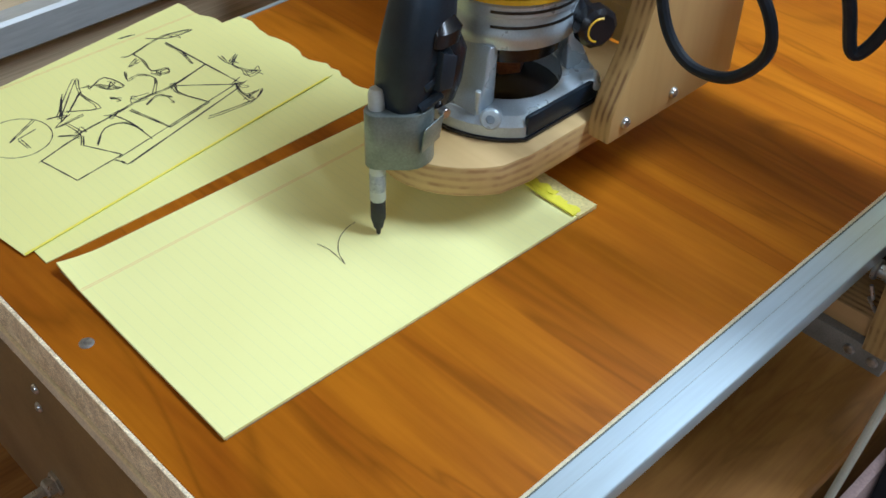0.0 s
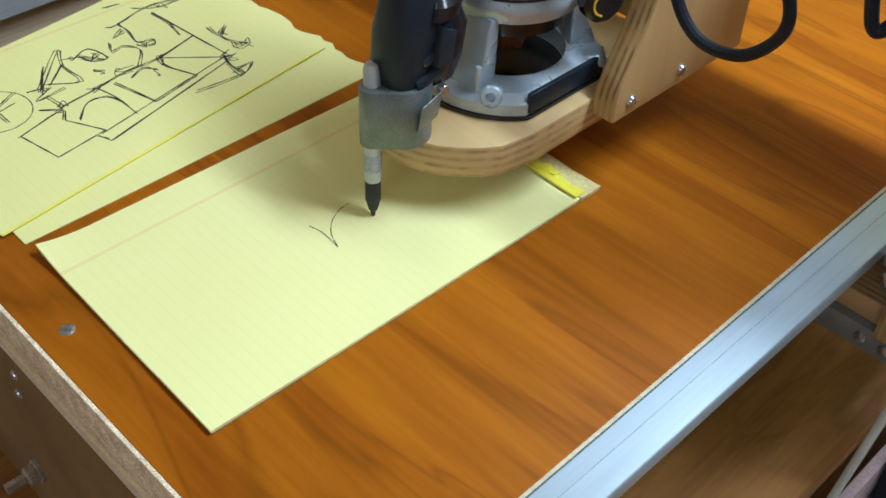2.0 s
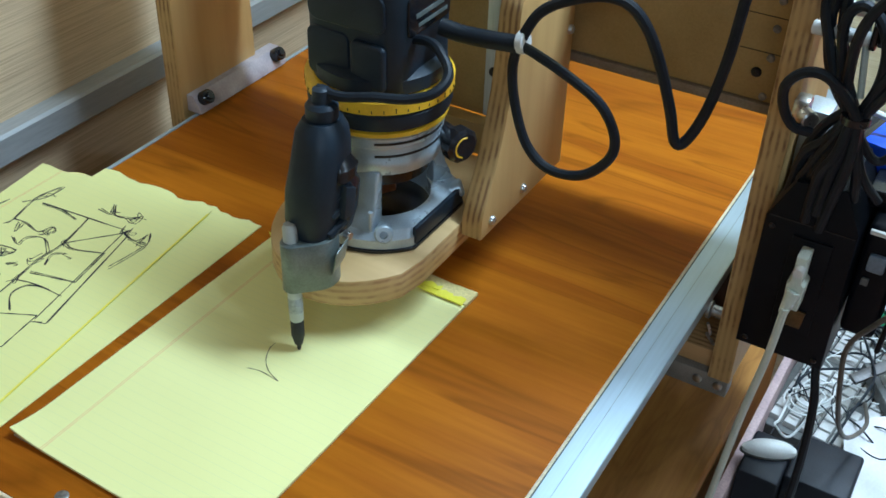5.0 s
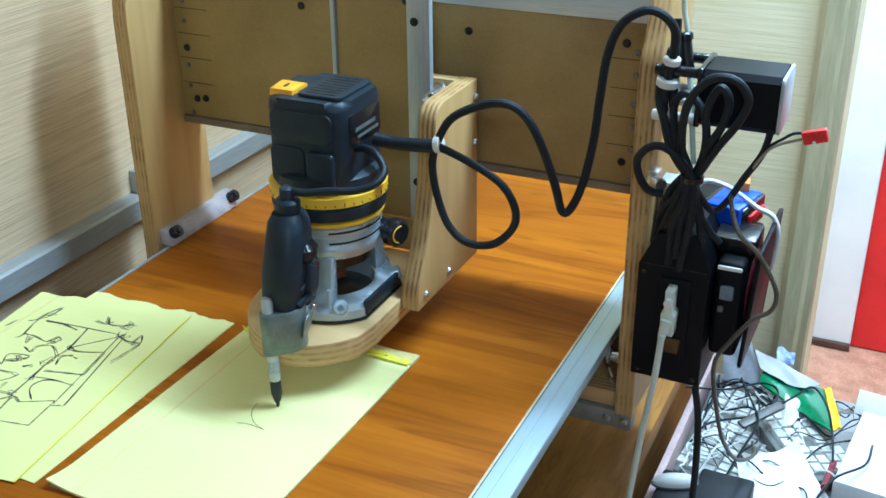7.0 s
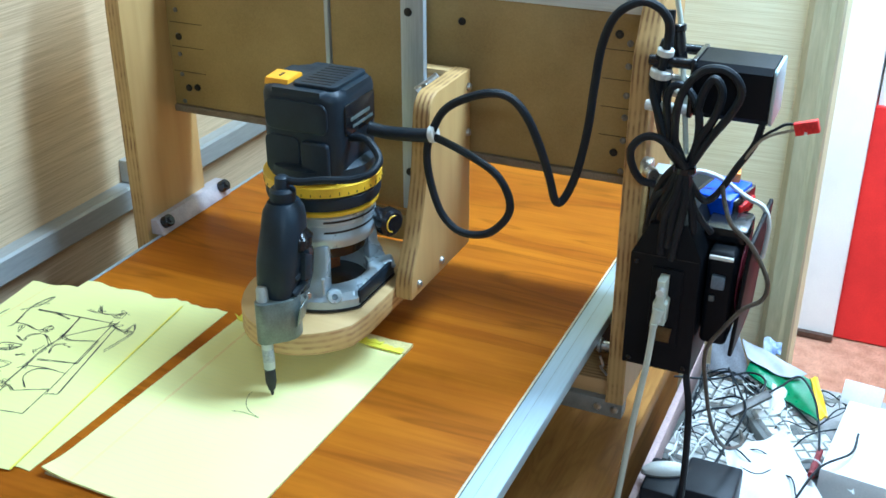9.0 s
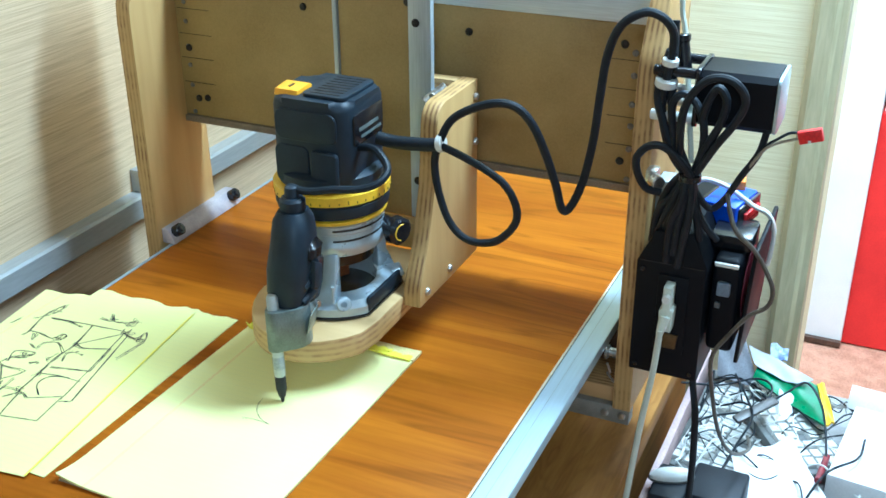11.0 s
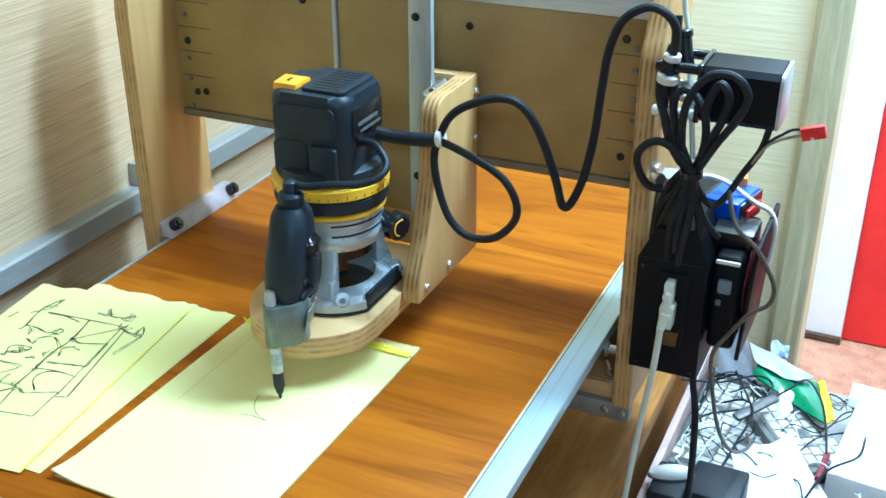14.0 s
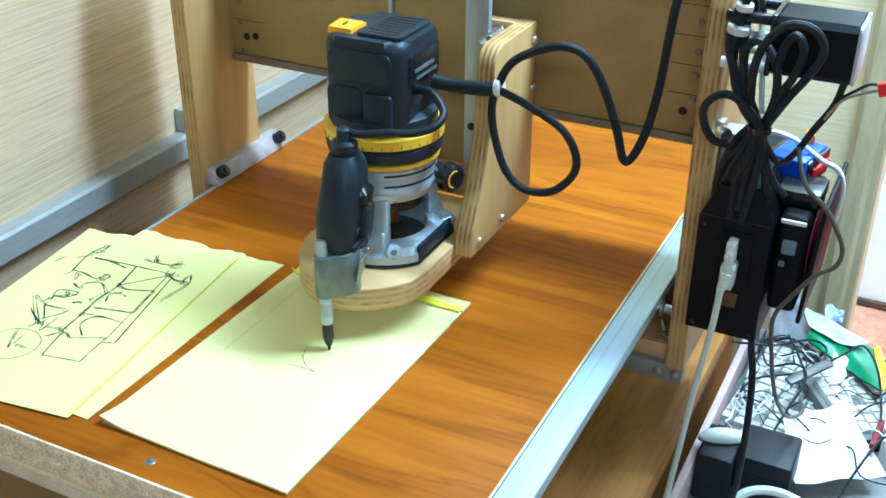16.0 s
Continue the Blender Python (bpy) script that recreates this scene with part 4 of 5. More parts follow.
part("side_badge", prism(rounded(RY - 0.032, RY + 0.032, 0.258, 0.292, 0.004, 4), "x", RX + 0.046, RX + 0.049, 0.001), M["black_gloss"], router, "glossy side label plate")
part("label_bar", merge(bx(RX + 0.0488, RX + 0.0495, RY - 0.022, RY + 0.020, 0.272, 0.276, 0), bx(RX + 0.0488, RX + 0.0495, RY - 0.018, RY + 0.026, 0.264, 0.267, 0)), M["tape"], router, "pale bars of unreadable print")
part("top_grille", prism(rounded(RX - 0.012, RX + 0.040, RY - 0.036, RY + 0.036, 0.008, 5), "z", HZ - 0.001, HZ + 0.004, 0.0015), M["black_plastic"], router)
for k in range(8):
    part("vent_slot", bx(RX - 0.006 + 0.0035, RX + 0.032, RY - 0.030 + 0.008 * k, RY - 0.0268 + 0.008 * k, HZ + 0.0036, HZ + 0.0046, 0.0003), M["dark_steel"], router)
part("switch", prism([(RY - 0.036, HZ - 0.002), (RY - 0.004, HZ - 0.002), (RY - 0.004, HZ + 0.004), (RY - 0.010, HZ + 0.0065), (RY - 0.034, HZ + 0.0045)], "x", RX - 0.044, RX - 0.016, 0.0012), surf("amber_plastic", (0.88, 0.42, 0.008), (0.78, 0.35, 0.006), 30, 0.4, 0, 0.03, fine=600, fine_amt=0.05), router, "amber plastic rocker switch")
part("switch_mark", bx(RX - 0.032, RX - 0.029, RY - 0.026, RY - 0.016, HZ + 0.0046, HZ + 0.0060, 0), M["ink"], router)
# depth knob on the clamp's far side
kb = Vector((RX + 0.037, RY + 0.030, 0.146))
part("clamp_knob", merge(rod(kb, kb + Vector((0.030, -0.012, 0.0)), 0.011, 20), turned([(0.013, 0), (0.0165, 0.003), (0.0165, 0.013), (0.013, 0.016)], 10, Matrix.Translation(kb + Vector((0.026, -0.010, 0))) @ Vector((0.93, -0.37, 0)).to_track_quat("Z", "Y").to_matrix().to_4x4())), M["black_gloss"], router, "black clamp knob with a yellow mark")
kn = Vector((0.929, -0.370, 0))
kc = kb + Vector((0.026, -0.010, 0)) + kn * 0.0158
part("knob_mark", tube([kc + 0.0095 * (math.cos(radians(a)) * Vector((0.370, 0.929, 0)) + math.sin(radians(a)) * Vector((0, 0, 1))) for a in range(75, 285, 30)], 0.0009, 6, 4), M["yellow"], router)
# front grip, a black handle that leans forward
def loft(rings_, n=20):
    bm = bmesh.new()
    out = []
    for cx, cy, cz, rx, ry, tilt in rings_:
        r = []
        for k in range(n):
            t = 2 * math.pi * k / n
            ex = 0.75
            a = math.copysign(abs(math.cos(t)) ** ex, math.cos(t)) * rx
            b = math.copysign(abs(math.sin(t)) ** ex, math.sin(t)) * ry
            r.append(bm.verts.new((cx + a, cy + b, cz + tilt * b)))
        out.append(r)
    for a, b in zip(out, out[1:]):
        for i in range(n):
            bm.faces.new((a[i], a[(i + 1) % n], b[(i + 1) % n], b[i]))
    bm.faces.new(out[0][::-1])
    bm.faces.new(out[-1])
    return bm


HX = RX + 0.012
part("handle", loft([(HX, 0.263, 0.070, 0.012, 0.013, 0), (HX, 0.264, 0.076, 0.0150, 0.0155, 0), (HX - 0.002, 0.265, 0.106, 0.0180, 0.0175, 0), (HX - 0.002, 0.268, 0.125, 0.0210, 0.022, 0), (HX - 0.001, 0.273, 0.150, 0.0225, 0.025, 0), (HX + 0.001, 0.278, 0.175, 0.0215, 0.0245, 0), (HX, 0.282, 0.190, 0.0205, 0.0225, 0), (HX - 0.001, 0.284, 0.200, 0.0190, 0.021, 0), (HX - 0.002, 0.286, 0.208, 0.0145, 0.016, 0)]), M["black_plastic"], router, "chunky black side grip")
part("grip_lobe", loft([(HX + 0.017, 0.281, 0.156, 0.004, 0.008, 0), (HX + 0.020, 0.282, 0.162, 0.0075, 0.012, 0), (HX + 0.020, 0.284, 0.172, 0.0080, 0.013, 0), (HX + 0.017, 0.285, 0.180, 0.0040, 0.008, 0)]), M["black_gloss"], router, "glossy lobe of the switch guard")
part("handle_collar", turned([(0.013, 0.207), (0.0135, 0.210), (0.0135, 0.219), (0.011, 0.222), (0.008, 0.2225), (0.007, 0.233), (0.004, 0.235)], 24, Matrix.Translation((HX - 0.002, 0.286, 0))), M["black_plastic"], router, "stepped cord sleeve on the grip")
part("handle_link", loft([(HX + 0.010, 0.288, 0.106, 0.007, 0.014, 0), (HX + 0.012, 0.291, 0.122, 0.008, 0.016, 0), (HX + 0.012, 0.295, 0.146, 0.008, 0.016, 0), (HX + 0.010, 0.297, 0.156, 0.005, 0.011, 0)]), M["black_gloss"], router, "black trigger housing")
part("trigger", prism([(0.272, 0.128), (0.286, 0.126), (0.290, 0.150), (0.276, 0.158)], "x", HX + 0.018, HX + 0.027, 0.0015), M["black_plastic"], router)
for z in (0.118, 0.134, 0.150, 0.166):
    part("finger_rib", rod((HX + 0.0165, 0.262 + (z - 0.118) * 0.25, z - 0.004), (HX + 0.0205, 0.280 + (z - 0.118) * 0.25, z + 0.004), 0.0045, 10), M["black_plastic"], router)
part("handle_screw", rod((HX + 0.018, 0.284, 0.104), (HX + 0.024, 0.283, 0.104), 0.004, 12), M["steel"], router)

# ---- the marker taped to the grip ----
marker = thing("marker_pen", (-0.067, 0.235, 0.0043), "black-tipped grey felt marker taped to the router grip", "marker")
tilt = Matrix.Translation((-0.067, 0.235, 0.0043)) @ pose(0, 0, 0, -4.5, -4.5, 0)
part("nib", turned([(0.0009, 0.0), (0.0016, 0.001), (0.0022, 0.006), (0.0035, 0.0065), (0.0048, 0.012), (0.0048, 0.014)], 20, tilt), M["ink"], marker, "black felt nib and cone")
part("grip_section", turned([(0.0052, 0.0135), (0.0058, 0.015), (0.0058, 0.030), (0.0055, 0.031)], 24, tilt), M["ink"], marker, "black grip section")
part("barrel", turned([(0.0056, 0.031), (0.0062, 0.032), (0.0062, 0.120), (0.0048, 0.1235)], 24, tilt), M["marker_grey"], marker, "pale grey barrel")
part("print_bar", turned([(0.00625, 0.040), (0.0063, 0.0402), (0.0063, 0.054), (0.00625, 0.0542)], 24, tilt @ Matrix.Diagonal((1, 1, 1, 1))), surf("grey_print", (0.30, 0.33, 0.34), (0.42, 0.45, 0.45), 300, 0.5), marker)


def hull_outline(c0, r0, c1, r1, n=14):
    """The outline of a band stretched round two circles."""
    d = Vector((c1[0] - c0[0], c1[1] - c0[1]))
    a0, off = math.atan2(d.y, d.x), math.acos((r0 - r1) / d.length)
    pts = []
    for k in range(n + 1):
        t = a0 + off + (2 * math.pi - 2 * off) * k / n
        pts.append((c0[0] + r0 * math.cos(t), c0[1] + r0 * math.sin(t)))
    for k in range(n + 1):
        t = a0 - off + 2 * off * k / n
        pts.append((c1[0] + r1 * math.cos(t), c1[1] + r1 * math.sin(t)))
    return pts


tape = thing("duct_tape", (HX, 0.25, 0.066), "grey duct tape wound round grip and marker", "tape")
part("wrap", prism(hull_outline((-0.0735, 0.2415), 0.0092, (HX, 0.2645), 0.0212, 20), "z", 0.065, 0.112, 0.0006), M["tape"], tape)
part("loose_end", obox((0.0012, 0.022, 0.026), Matrix.Translation((HX + 0.0235, 0.269, 0.093)) @ pose(0, 0, 0, 8, 14, 10), 0.0005), M["tape"], tape, "stuck-down end of the tape")

# ---- the marker drawing on the loose sheet ----
STROKES_A = [
    [(-0.345, 0.064), (-0.301, 0.072)], [(-0.301, 0.072), (-0.308, 0.118)], [(-0.308, 0.118), (-0.341, 0.101)], [(-0.341, 0.101), (-0.356, 0.106), (-0.345, 0.064)],
    [(-0.360, 0.108), (-0.365, 0.144), (-0.371, 0.177), (-0.370, 0.208), (-0.381, 0.253)], [(-0.370, 0.208), (-0.332, 0.254)],
    [(-0.440, 0.247), (-0.379, 0.252), (-0.337, 0.257)], [(-0.440, 0.247), (-0.416, 0.249), (-0.389, 0.244)],
    [(-0.365, 0.144), (-0.342, 0.149), (-0.312, 0.149)], [(-0.333, 0.110), (-0.351, 0.127), (-0.347, 0.144), (-0.327, 0.150)],
    [(-0.361, 0.158), (-0.315, 0.170)], [(-0.315, 0.170), (-0.325, 0.218)], [(-0.325, 0.218), (-0.354, 0.207), (-0.368, 0.209)],
]
STROKES_B = [
    [(-0.305, 0.110), (-0.293, 0.114)], [(-0.293, 0.114), (-0.327, 0.250)], [(-0.3055, 0.113), (-0.334, 0.252)],
    [(-0.359, 0.174), (-0.366, 0.190), (-0.355, 0.198)], [(-0.443, 0.203), (-0.442, 0.212), (-0.451, 0.246), (-0.448, 0.270), (-0.443, 0.280), (-0.444, 0.257), (-0.458, 0.238)],
    [(-0.442, 0.212), (-0.426, 0.214), (-0.404, 0.209), (-0.399, 0.221), (-0.391, 0.219), (-0.394, 0.209)],
    [(-0.421, 0.190), (-0.407, 0.184), (-0.408, 0.197), (-0.392, 0.204), (-0.371, 0.188)],
    [(-0.384, 0.269), (-0.366, 0.269), (-0.377, 0.284), (-0.363, 0.270), (-0.344, 0.275), (-0.340, 0.283), (-0.339, 0.269), (-0.350, 0.272)],
]
STROKES_C = [
    [(-0.335, 0.253), (-0.314, 0.250), (-0.312, 0.267), (-0.302, 0.250), (-0.325, 0.249)], [(-0.302, 0.250), (-0.304, 0.227), (-0.307, 0.205)],
    [(-0.393, 0.109), (-0.425, 0.128), (-0.402, 0.113)], [(-0.393, 0.109), (-0.440, 0.151), (-0.414, 0.141), (-0.382, 0.142), (-0.398, 0.117)],
    [(-0.418, 0.143), (-0.396, 0.119)], [(-0.398, 0.098), (-0.392, 0.114), (-0.381, 0.097), (-0.382, 0.125)],
    [(-0.418, 0.153), (-0.425, 0.171), (-0.400, 0.177), (-0.405, 0.164), (-0.420, 0.159), (-0.400, 0.173)], [(-0.391, 0.156), (-0.383, 0.161)],
    [(-0.368, 0.092), (-0.358, 0.107), (-0.382, 0.106)], [(-0.388, 0.058), (-0.406, 0.089)], [(-0.387, 0.065), (-0.391, 0.083)], [(-0.385, 0.067), (-0.369, 0.067)],
    [(-0.475, 0.219), (-0.473, 0.234)],
]
rnd = random.Random(4)
drawing = [ink_line(p, 0.0015, sheet_top) for p in STROKES_A] + [ink_line(p, 0.0013, sheet_top) for p in STROKES_B + STROKES_C]
drawing.append(ink_line([(-0.389 + 0.030 * math.cos(k * 0.42), 0.066 + 0.028 * math.sin(k * 0.42)) for k in range(17)], 0.0010, sheet_top))
# a second, slightly shifted pass over the same lines
for p in STROKES_A[3:] + STROKES_B + STROKES_C:
    ox, oy = rnd.uniform(-0.0022, 0.0022), rnd.uniform(-0.0022, 0.0022)
    drawing.append(ink_line([(x + ox + rnd.gauss(0, 0.0009), y + oy + rnd.gauss(0, 0.0009)) for x, y in p], 0.0011, sheet_top))
# dense scribbles where strokes cross
for cx, cy, n in ((-0.360, 0.108, 9), (-0.371, 0.177, 8), (-0.370, 0.208, 6), (-0.334, 0.255, 11), (-0.343, 0.277, 9), (-0.396, 0.215, 8), (-0.410, 0.168, 11), (-0.395, 0.110, 7), (-0.364, 0.144, 6), (-0.352, 0.200, 4), (-0.386, 0.158, 5), (-0.310, 0.252, 8), (-0.425, 0.205, 7), (-0.446, 0.262, 7), (-0.372, 0.270, 6), (-0.420, 0.150, 6)):
    pts = [(cx + rnd.gauss(0, 0.0042), cy + rnd.gauss(0, 0.0042)) for _ in range(n)]
    drawing.append(ink_line(pts, 0.0010, sheet_top))
part("ink_drawing", merge(*drawing), M["ink"], upper, "dense black line drawing of boxes, wheel and scribbles", False)

# ---- router cord ----
# the carriage and all it carries stand this far along the gantry, and the gantry this far along the bed
SLIDE, TRAVEL = -0.016, -0.030


def strung(points):
    """Points of the cord between the sliding carriage and the fixed upright."""
    n = len(points) - 12
    return [(x + SLIDE * max(0.0, 1 - i / n), y, z) for i, (x, y, z) in enumerate(points)]


cord = thing("hanging_cable", (0.02, 0.40, 0.15), "thick black rubber power cord in hanging loops", "power cord")
part("strain_relief", tube([(x + SLIDE, y, z) for x, y, z in ((-0.026, 0.392, 0.256), (-0.006, 0.395, 0.253), (0.022, 0.397, 0.254), (0.047, 0.399, 0.256))], 0.0075, 12), M["rubber"], cord)
part("cord_loop", tube([(x + SLIDE, y, z) for x, y, z in ((0.040, 0.398, 0.256), (0.057, 0.395, 0.254), (0.090, 0.393, 0.243), (0.119, 0.393, 0.227), (0.133, 0.395, 0.202), (0.130, 0.397, 0.179), (0.108, 0.398, 0.156), (0.078, 0.398, 0.152), (0.056, 0.398, 0.169), (0.043, 0.398, 0.203), (0.0385, 0.398, 0.235), (0.044, 0.397, 0.262))], 0.0043, 10), M["rubber"], cord)
part("cord_run", tube(strung([(0.043, 0.398, 0.258), (0.053, 0.404, 0.282), (0.071, 0.408, 0.296), (0.098, 0.411, 0.306), (0.118, 0.415, 0.303), (0.133, 0.419, 0.285), (0.145, 0.423, 0.255), (0.155, 0.427, 0.220), (0.161, 0.430, 0.192), (0.168, 0.434, 0.196), (0.177, 0.438, 0.225), (0.183, 0.442, 0.270), (0.185, 0.446, 0.318), (0.189, 0.450, 0.359), (0.200, 0.453, 0.388), (0.221, 0.457, 0.402), (0.238, 0.461, 0.398), (0.249, 0.465, 0.384), (0.249, 0.469, 0.363), (0.245, 0.472, 0.335), (0.242, 0.476, 0.304), (0.249, 0.474, 0.272), (0.262, 0.470, 0.250), (0.279, 0.464, 0.236)]), 0.0045, 10), M["rubber"], cord)
part("cable_tie", turned([(0.0085, -0.003), (0.0095, -0.002), (0.0095, 0.003), (0.0085, 0.004)], 14, Matrix.Translation((0.045 + SLIDE, 0.399, 0.258)) @ pose(0, 0, 0, 0, 80, 0)), M["white_plastic"], cord, "white cable tie")
part("cable_tie", turned([(0.0075, -0.003), (0.0085, -0.002), (0.0085, 0.003), (0.0075, 0.004)], 14, Matrix.Translation((0.2475, 0.470, 0.352)) @ pose(0, 0, 0, 5, 8, 0)), M["white_plastic"], cord, "white cable tie")
part("cable_tie", turned([(0.0105, -0.004), (0.0115, -0.003), (0.0115, 0.003), (0.0105, 0.004)], 14, Matrix.Translation((0.2445, 0.473, 0.330)) @ pose(0, 0, 0, 5, 8, 0)), M["white_plastic"], cord, "white cable tie")
gripcord = solo("grip_cord", tube([(-0.045, 0.365, 0.250), (-0.020, 0.360, 0.257), (-0.003, 0.352, 0.256), (0.012, 0.341, 0.245), (0.010, 0.325, 0.236), (-0.006, 0.312, 0.231), (-0.030, 0.300, 0.231), (-0.054, 0.290, 0.229), (-0.074, 0.286, 0.232)], 0.0042, 10), M["rubber"], "short black cord from motor to grip", "power cord")

# ---- electronics on the right upright ----
OX = GX1 + 0.0225
psu = thing("control_box", (0.268, 0.52, -0.002), "black steel control box fixed to the plywood upright", "electronics box")
part("case", prism([(0.2325, -0.002), (0.309, -0.002), (0.307, 0.140), (0.290, 0.176), (0.250, 0.172), (0.2325, 0.134)], "y", 0.460, 0.612, 0.002), M["black_box"], psu)
part("seam", bx(0.236, 0.305, 0.4594, 0.4601, 0.1355, 0.1365, 0), M["dark_steel"], psu)
port = part("port_plate", bx(0.258, 0.291, 0.4575, 0.4602, 0.030, 0.124, 0.0008), M["black_box"], psu)
part("empty_socket", prism([(0.265, 0.036), (0.283, 0.036), (0.285, 0.054), (0.263, 0.054)], "y", 0.4555, 0.4576, 0.0006), surf("brass_socket", (0.15, 0.10, 0.04), (0.08, 0.055, 0.025), 60, 0.4, 0.7), port, "dull brass socket")
for x, z in ((0.240, 0.006), (0.301, 0.006), (0.240, 0.126)):
    screw(psu, (x, 0.4595, z), (0, -1, 0), 0.003, 0.0015, M["black_gloss"])
part("mount_strap", bx(OX + 0.0005, 0.252, 0.53, 0.56, 0.10, 0.20, 0.001), M["alu_z"], psu)

plug = thing("parallel_cable", (0.272, 0.44, -0.16), "pale grey parallel cable with plug in the enclosure", "data cable")
part("plug_shell", prism([(0.2665, 0.066), (0.2795, 0.066), (0.2805, 0.091), (0.2775, 0.094), (0.2775, 0.119), (0.2685, 0.119), (0.2685, 0.094), (0.2655, 0.091)], "y", 0.437, 0.4572, 0.002), M["grey_cable"], plug, "grey plug shell")
part("thumb_screw", rod((0.2735, 0.441, 0.108), (0.2735, 0.430, 0.108), 0.0045, 12), M["white_plastic"], plug)
part("thumb_screw", rod((0.272, 0.441, 0.074), (0.272, 0.430, 0.074), 0.0045, 12), M["white_plastic"], plug)
part("boot", rod((0.273, 0.437, 0.086), (0.270, 0.430, 0.066), 0.0060, 14, 0.004), M["grey_cable"], plug)
part("cable", tube([(0.271, 0.429, 0.072), (0.268, 0.426, 0.021), (0.260, 0.424, -0.051), (0.252, 0.420, -0.148), (0.248, 0.414, -0.200), (0.2445, 0.402, -0.250), (0.250, 0.385, -0.284), (0.268, 0.36, -0.2955)], 0.0036, 10), M["grey_cable"], plug)

fan = thing("cooling_fan", (0.333, 0.53, 0.02), "black boxed cooling fan with clear brackets beside the enclosure", "fan")
part("housing", bx(0.311, 0.340, 0.475, 0.595, 0.034, 0.145, 0.006, 3), M["black_box"], fan)
part("face_plate", obox((0.005, 0.128, 0.138), Matrix.Translation((0.350, 0.5365, 0.094)) @ pose(0, 0, 0, 0, 3, 0), 0.002), M["black_box"], fan, "thin black face plate")
# Dark red disc paints the red hall panel's reflection onto the fan.
part("red_reflection_disc", turned([(0.040, 0), (0.041, 0.0005), (0.041, 0.0015), (0.040, 0.002)], 32, Matrix.Translation((0.341, 0.535, 0.095)) @ pose(0, 0, 0, 0, 90, 0)), surf("dark_red_reflection", (0.24, 0.02, 0.04), (0.16, 0.015, 0.03), 30, 0.4), fan, "dark red disc in place of a red reflection")
# White bar paints the glint along the fan's clear bracket.
part("bracket", bx(0.313, 0.338, 0.4715, 0.4755, 0.138, 0.142, 0.0008), M["white_plastic"], fan, "clear bracket edge, its glint painted white")
part("rocker_switch", prism(rounded(0.318, 0.332, 0.104, 0.120, 0.002, 3), "y", 0.4705, 0.4755, 0.0008), surf("grey_switch", (0.20, 0.26, 0.32), (0.14, 0.18, 0.24), 40, 0.3), fan, "grey rocker switch")
part("rocker_switch", prism(rounded(0.317, 0.323, 0.088, 0.095, 0.001, 3), "y", 0.4725, 0.4755, 0.0005), surf("dim_grey_button", (0.12, 0.13, 0.13), (0.09, 0.10, 0.10), 40, 0.4), fan)
part("terminal_block", bx(0.300, 0.345, 0.50, 0.55, 0.1455, 0.162, 0.003), M["black_gloss"], fan)
board = thing("relay_module", (0.305, 0.55, 0.146), "small black module wrapped in blue tape", "electronics module")
part("body", obox((0.050, 0.060, 0.030), Matrix.Translation((0.305, 0.575, 0.162)) @ pose(0, 0, 0, 0, 0, -12), 0.003), M["black_gloss"], board)
part("blue_wrap", obox((0.040, 0.062, 0.0335), Matrix.Translation((0.306, 0.5685, 0.1635)) @ pose(0, 0, 0, 0, 0, -12), 0.0025), M["blue_tape"], board, "shiny blue tape wrap")
part("orange_chip", obox((0.010, 0.02, 0.012), Matrix.Translation((0.312, 0.596, 0.1845)) @ pose(0, 0, 0, 0, 0, 10), 0.001), surf("orange_plastic", (0.75, 0.25, 0.02), (0.6, 0.2, 0.02), 40, 0.4), board)
part("red_stripe", obox((0.004, 0.04, 0.008), Matrix.Translation((0.331, 0.572, 0.163)) @ pose(0, 0, 0, 0, 0, -12), 0.001), M["red_plastic"], board)

motor = thing("stepper_motor", (0.305, 0.50, 0.29), "black stepper motor standing off the upright on spacers", "stepper motor")
part("body", prism([(y, z) for y, z in [(0.478, 0.289), (0.528, 0.289), (0.534, 0.295), (0.534, 0.340), (0.528, 0.346), (0.478, 0.346), (0.472, 0.340), (0.472, 0.295)]], "x", 0.2785, 0.352, 0.001), M["black_box"], motor)
part("end_cap", prism(rounded(0.472, 0.534, 0.289, 0.346, 0.006, 3), "x", 0.3525, 0.356, 0.001), M["alu"], motor, "bare metal end cap")
part("flange", prism(rounded(0.470, 0.536, 0.287, 0.348, 0.005, 3), "x", 0.2735, 0.2782, 0.001), M["black_gloss"], motor)
for y, z in ((0.477, 0.294), (0.477, 0.341), (0.529, 0.294), (0.529, 0.341)):
    part("spacer", rod((OX, y, z), (0.2733, y, z), 0.0055, 12), M["black_gloss"] if z > 0.32 else M["white_plastic"], motor, "round spacer")
part("shaft", rod((OX, 0.503, 0.317), (0.2733, 0.503, 0.317), 0.004, 12), M["steel"], motor)

harness = thing("cable_harness", (0.28, 0.46, 0.14), "looped bundle of black cables tied over the enclosure", "cable bundle")
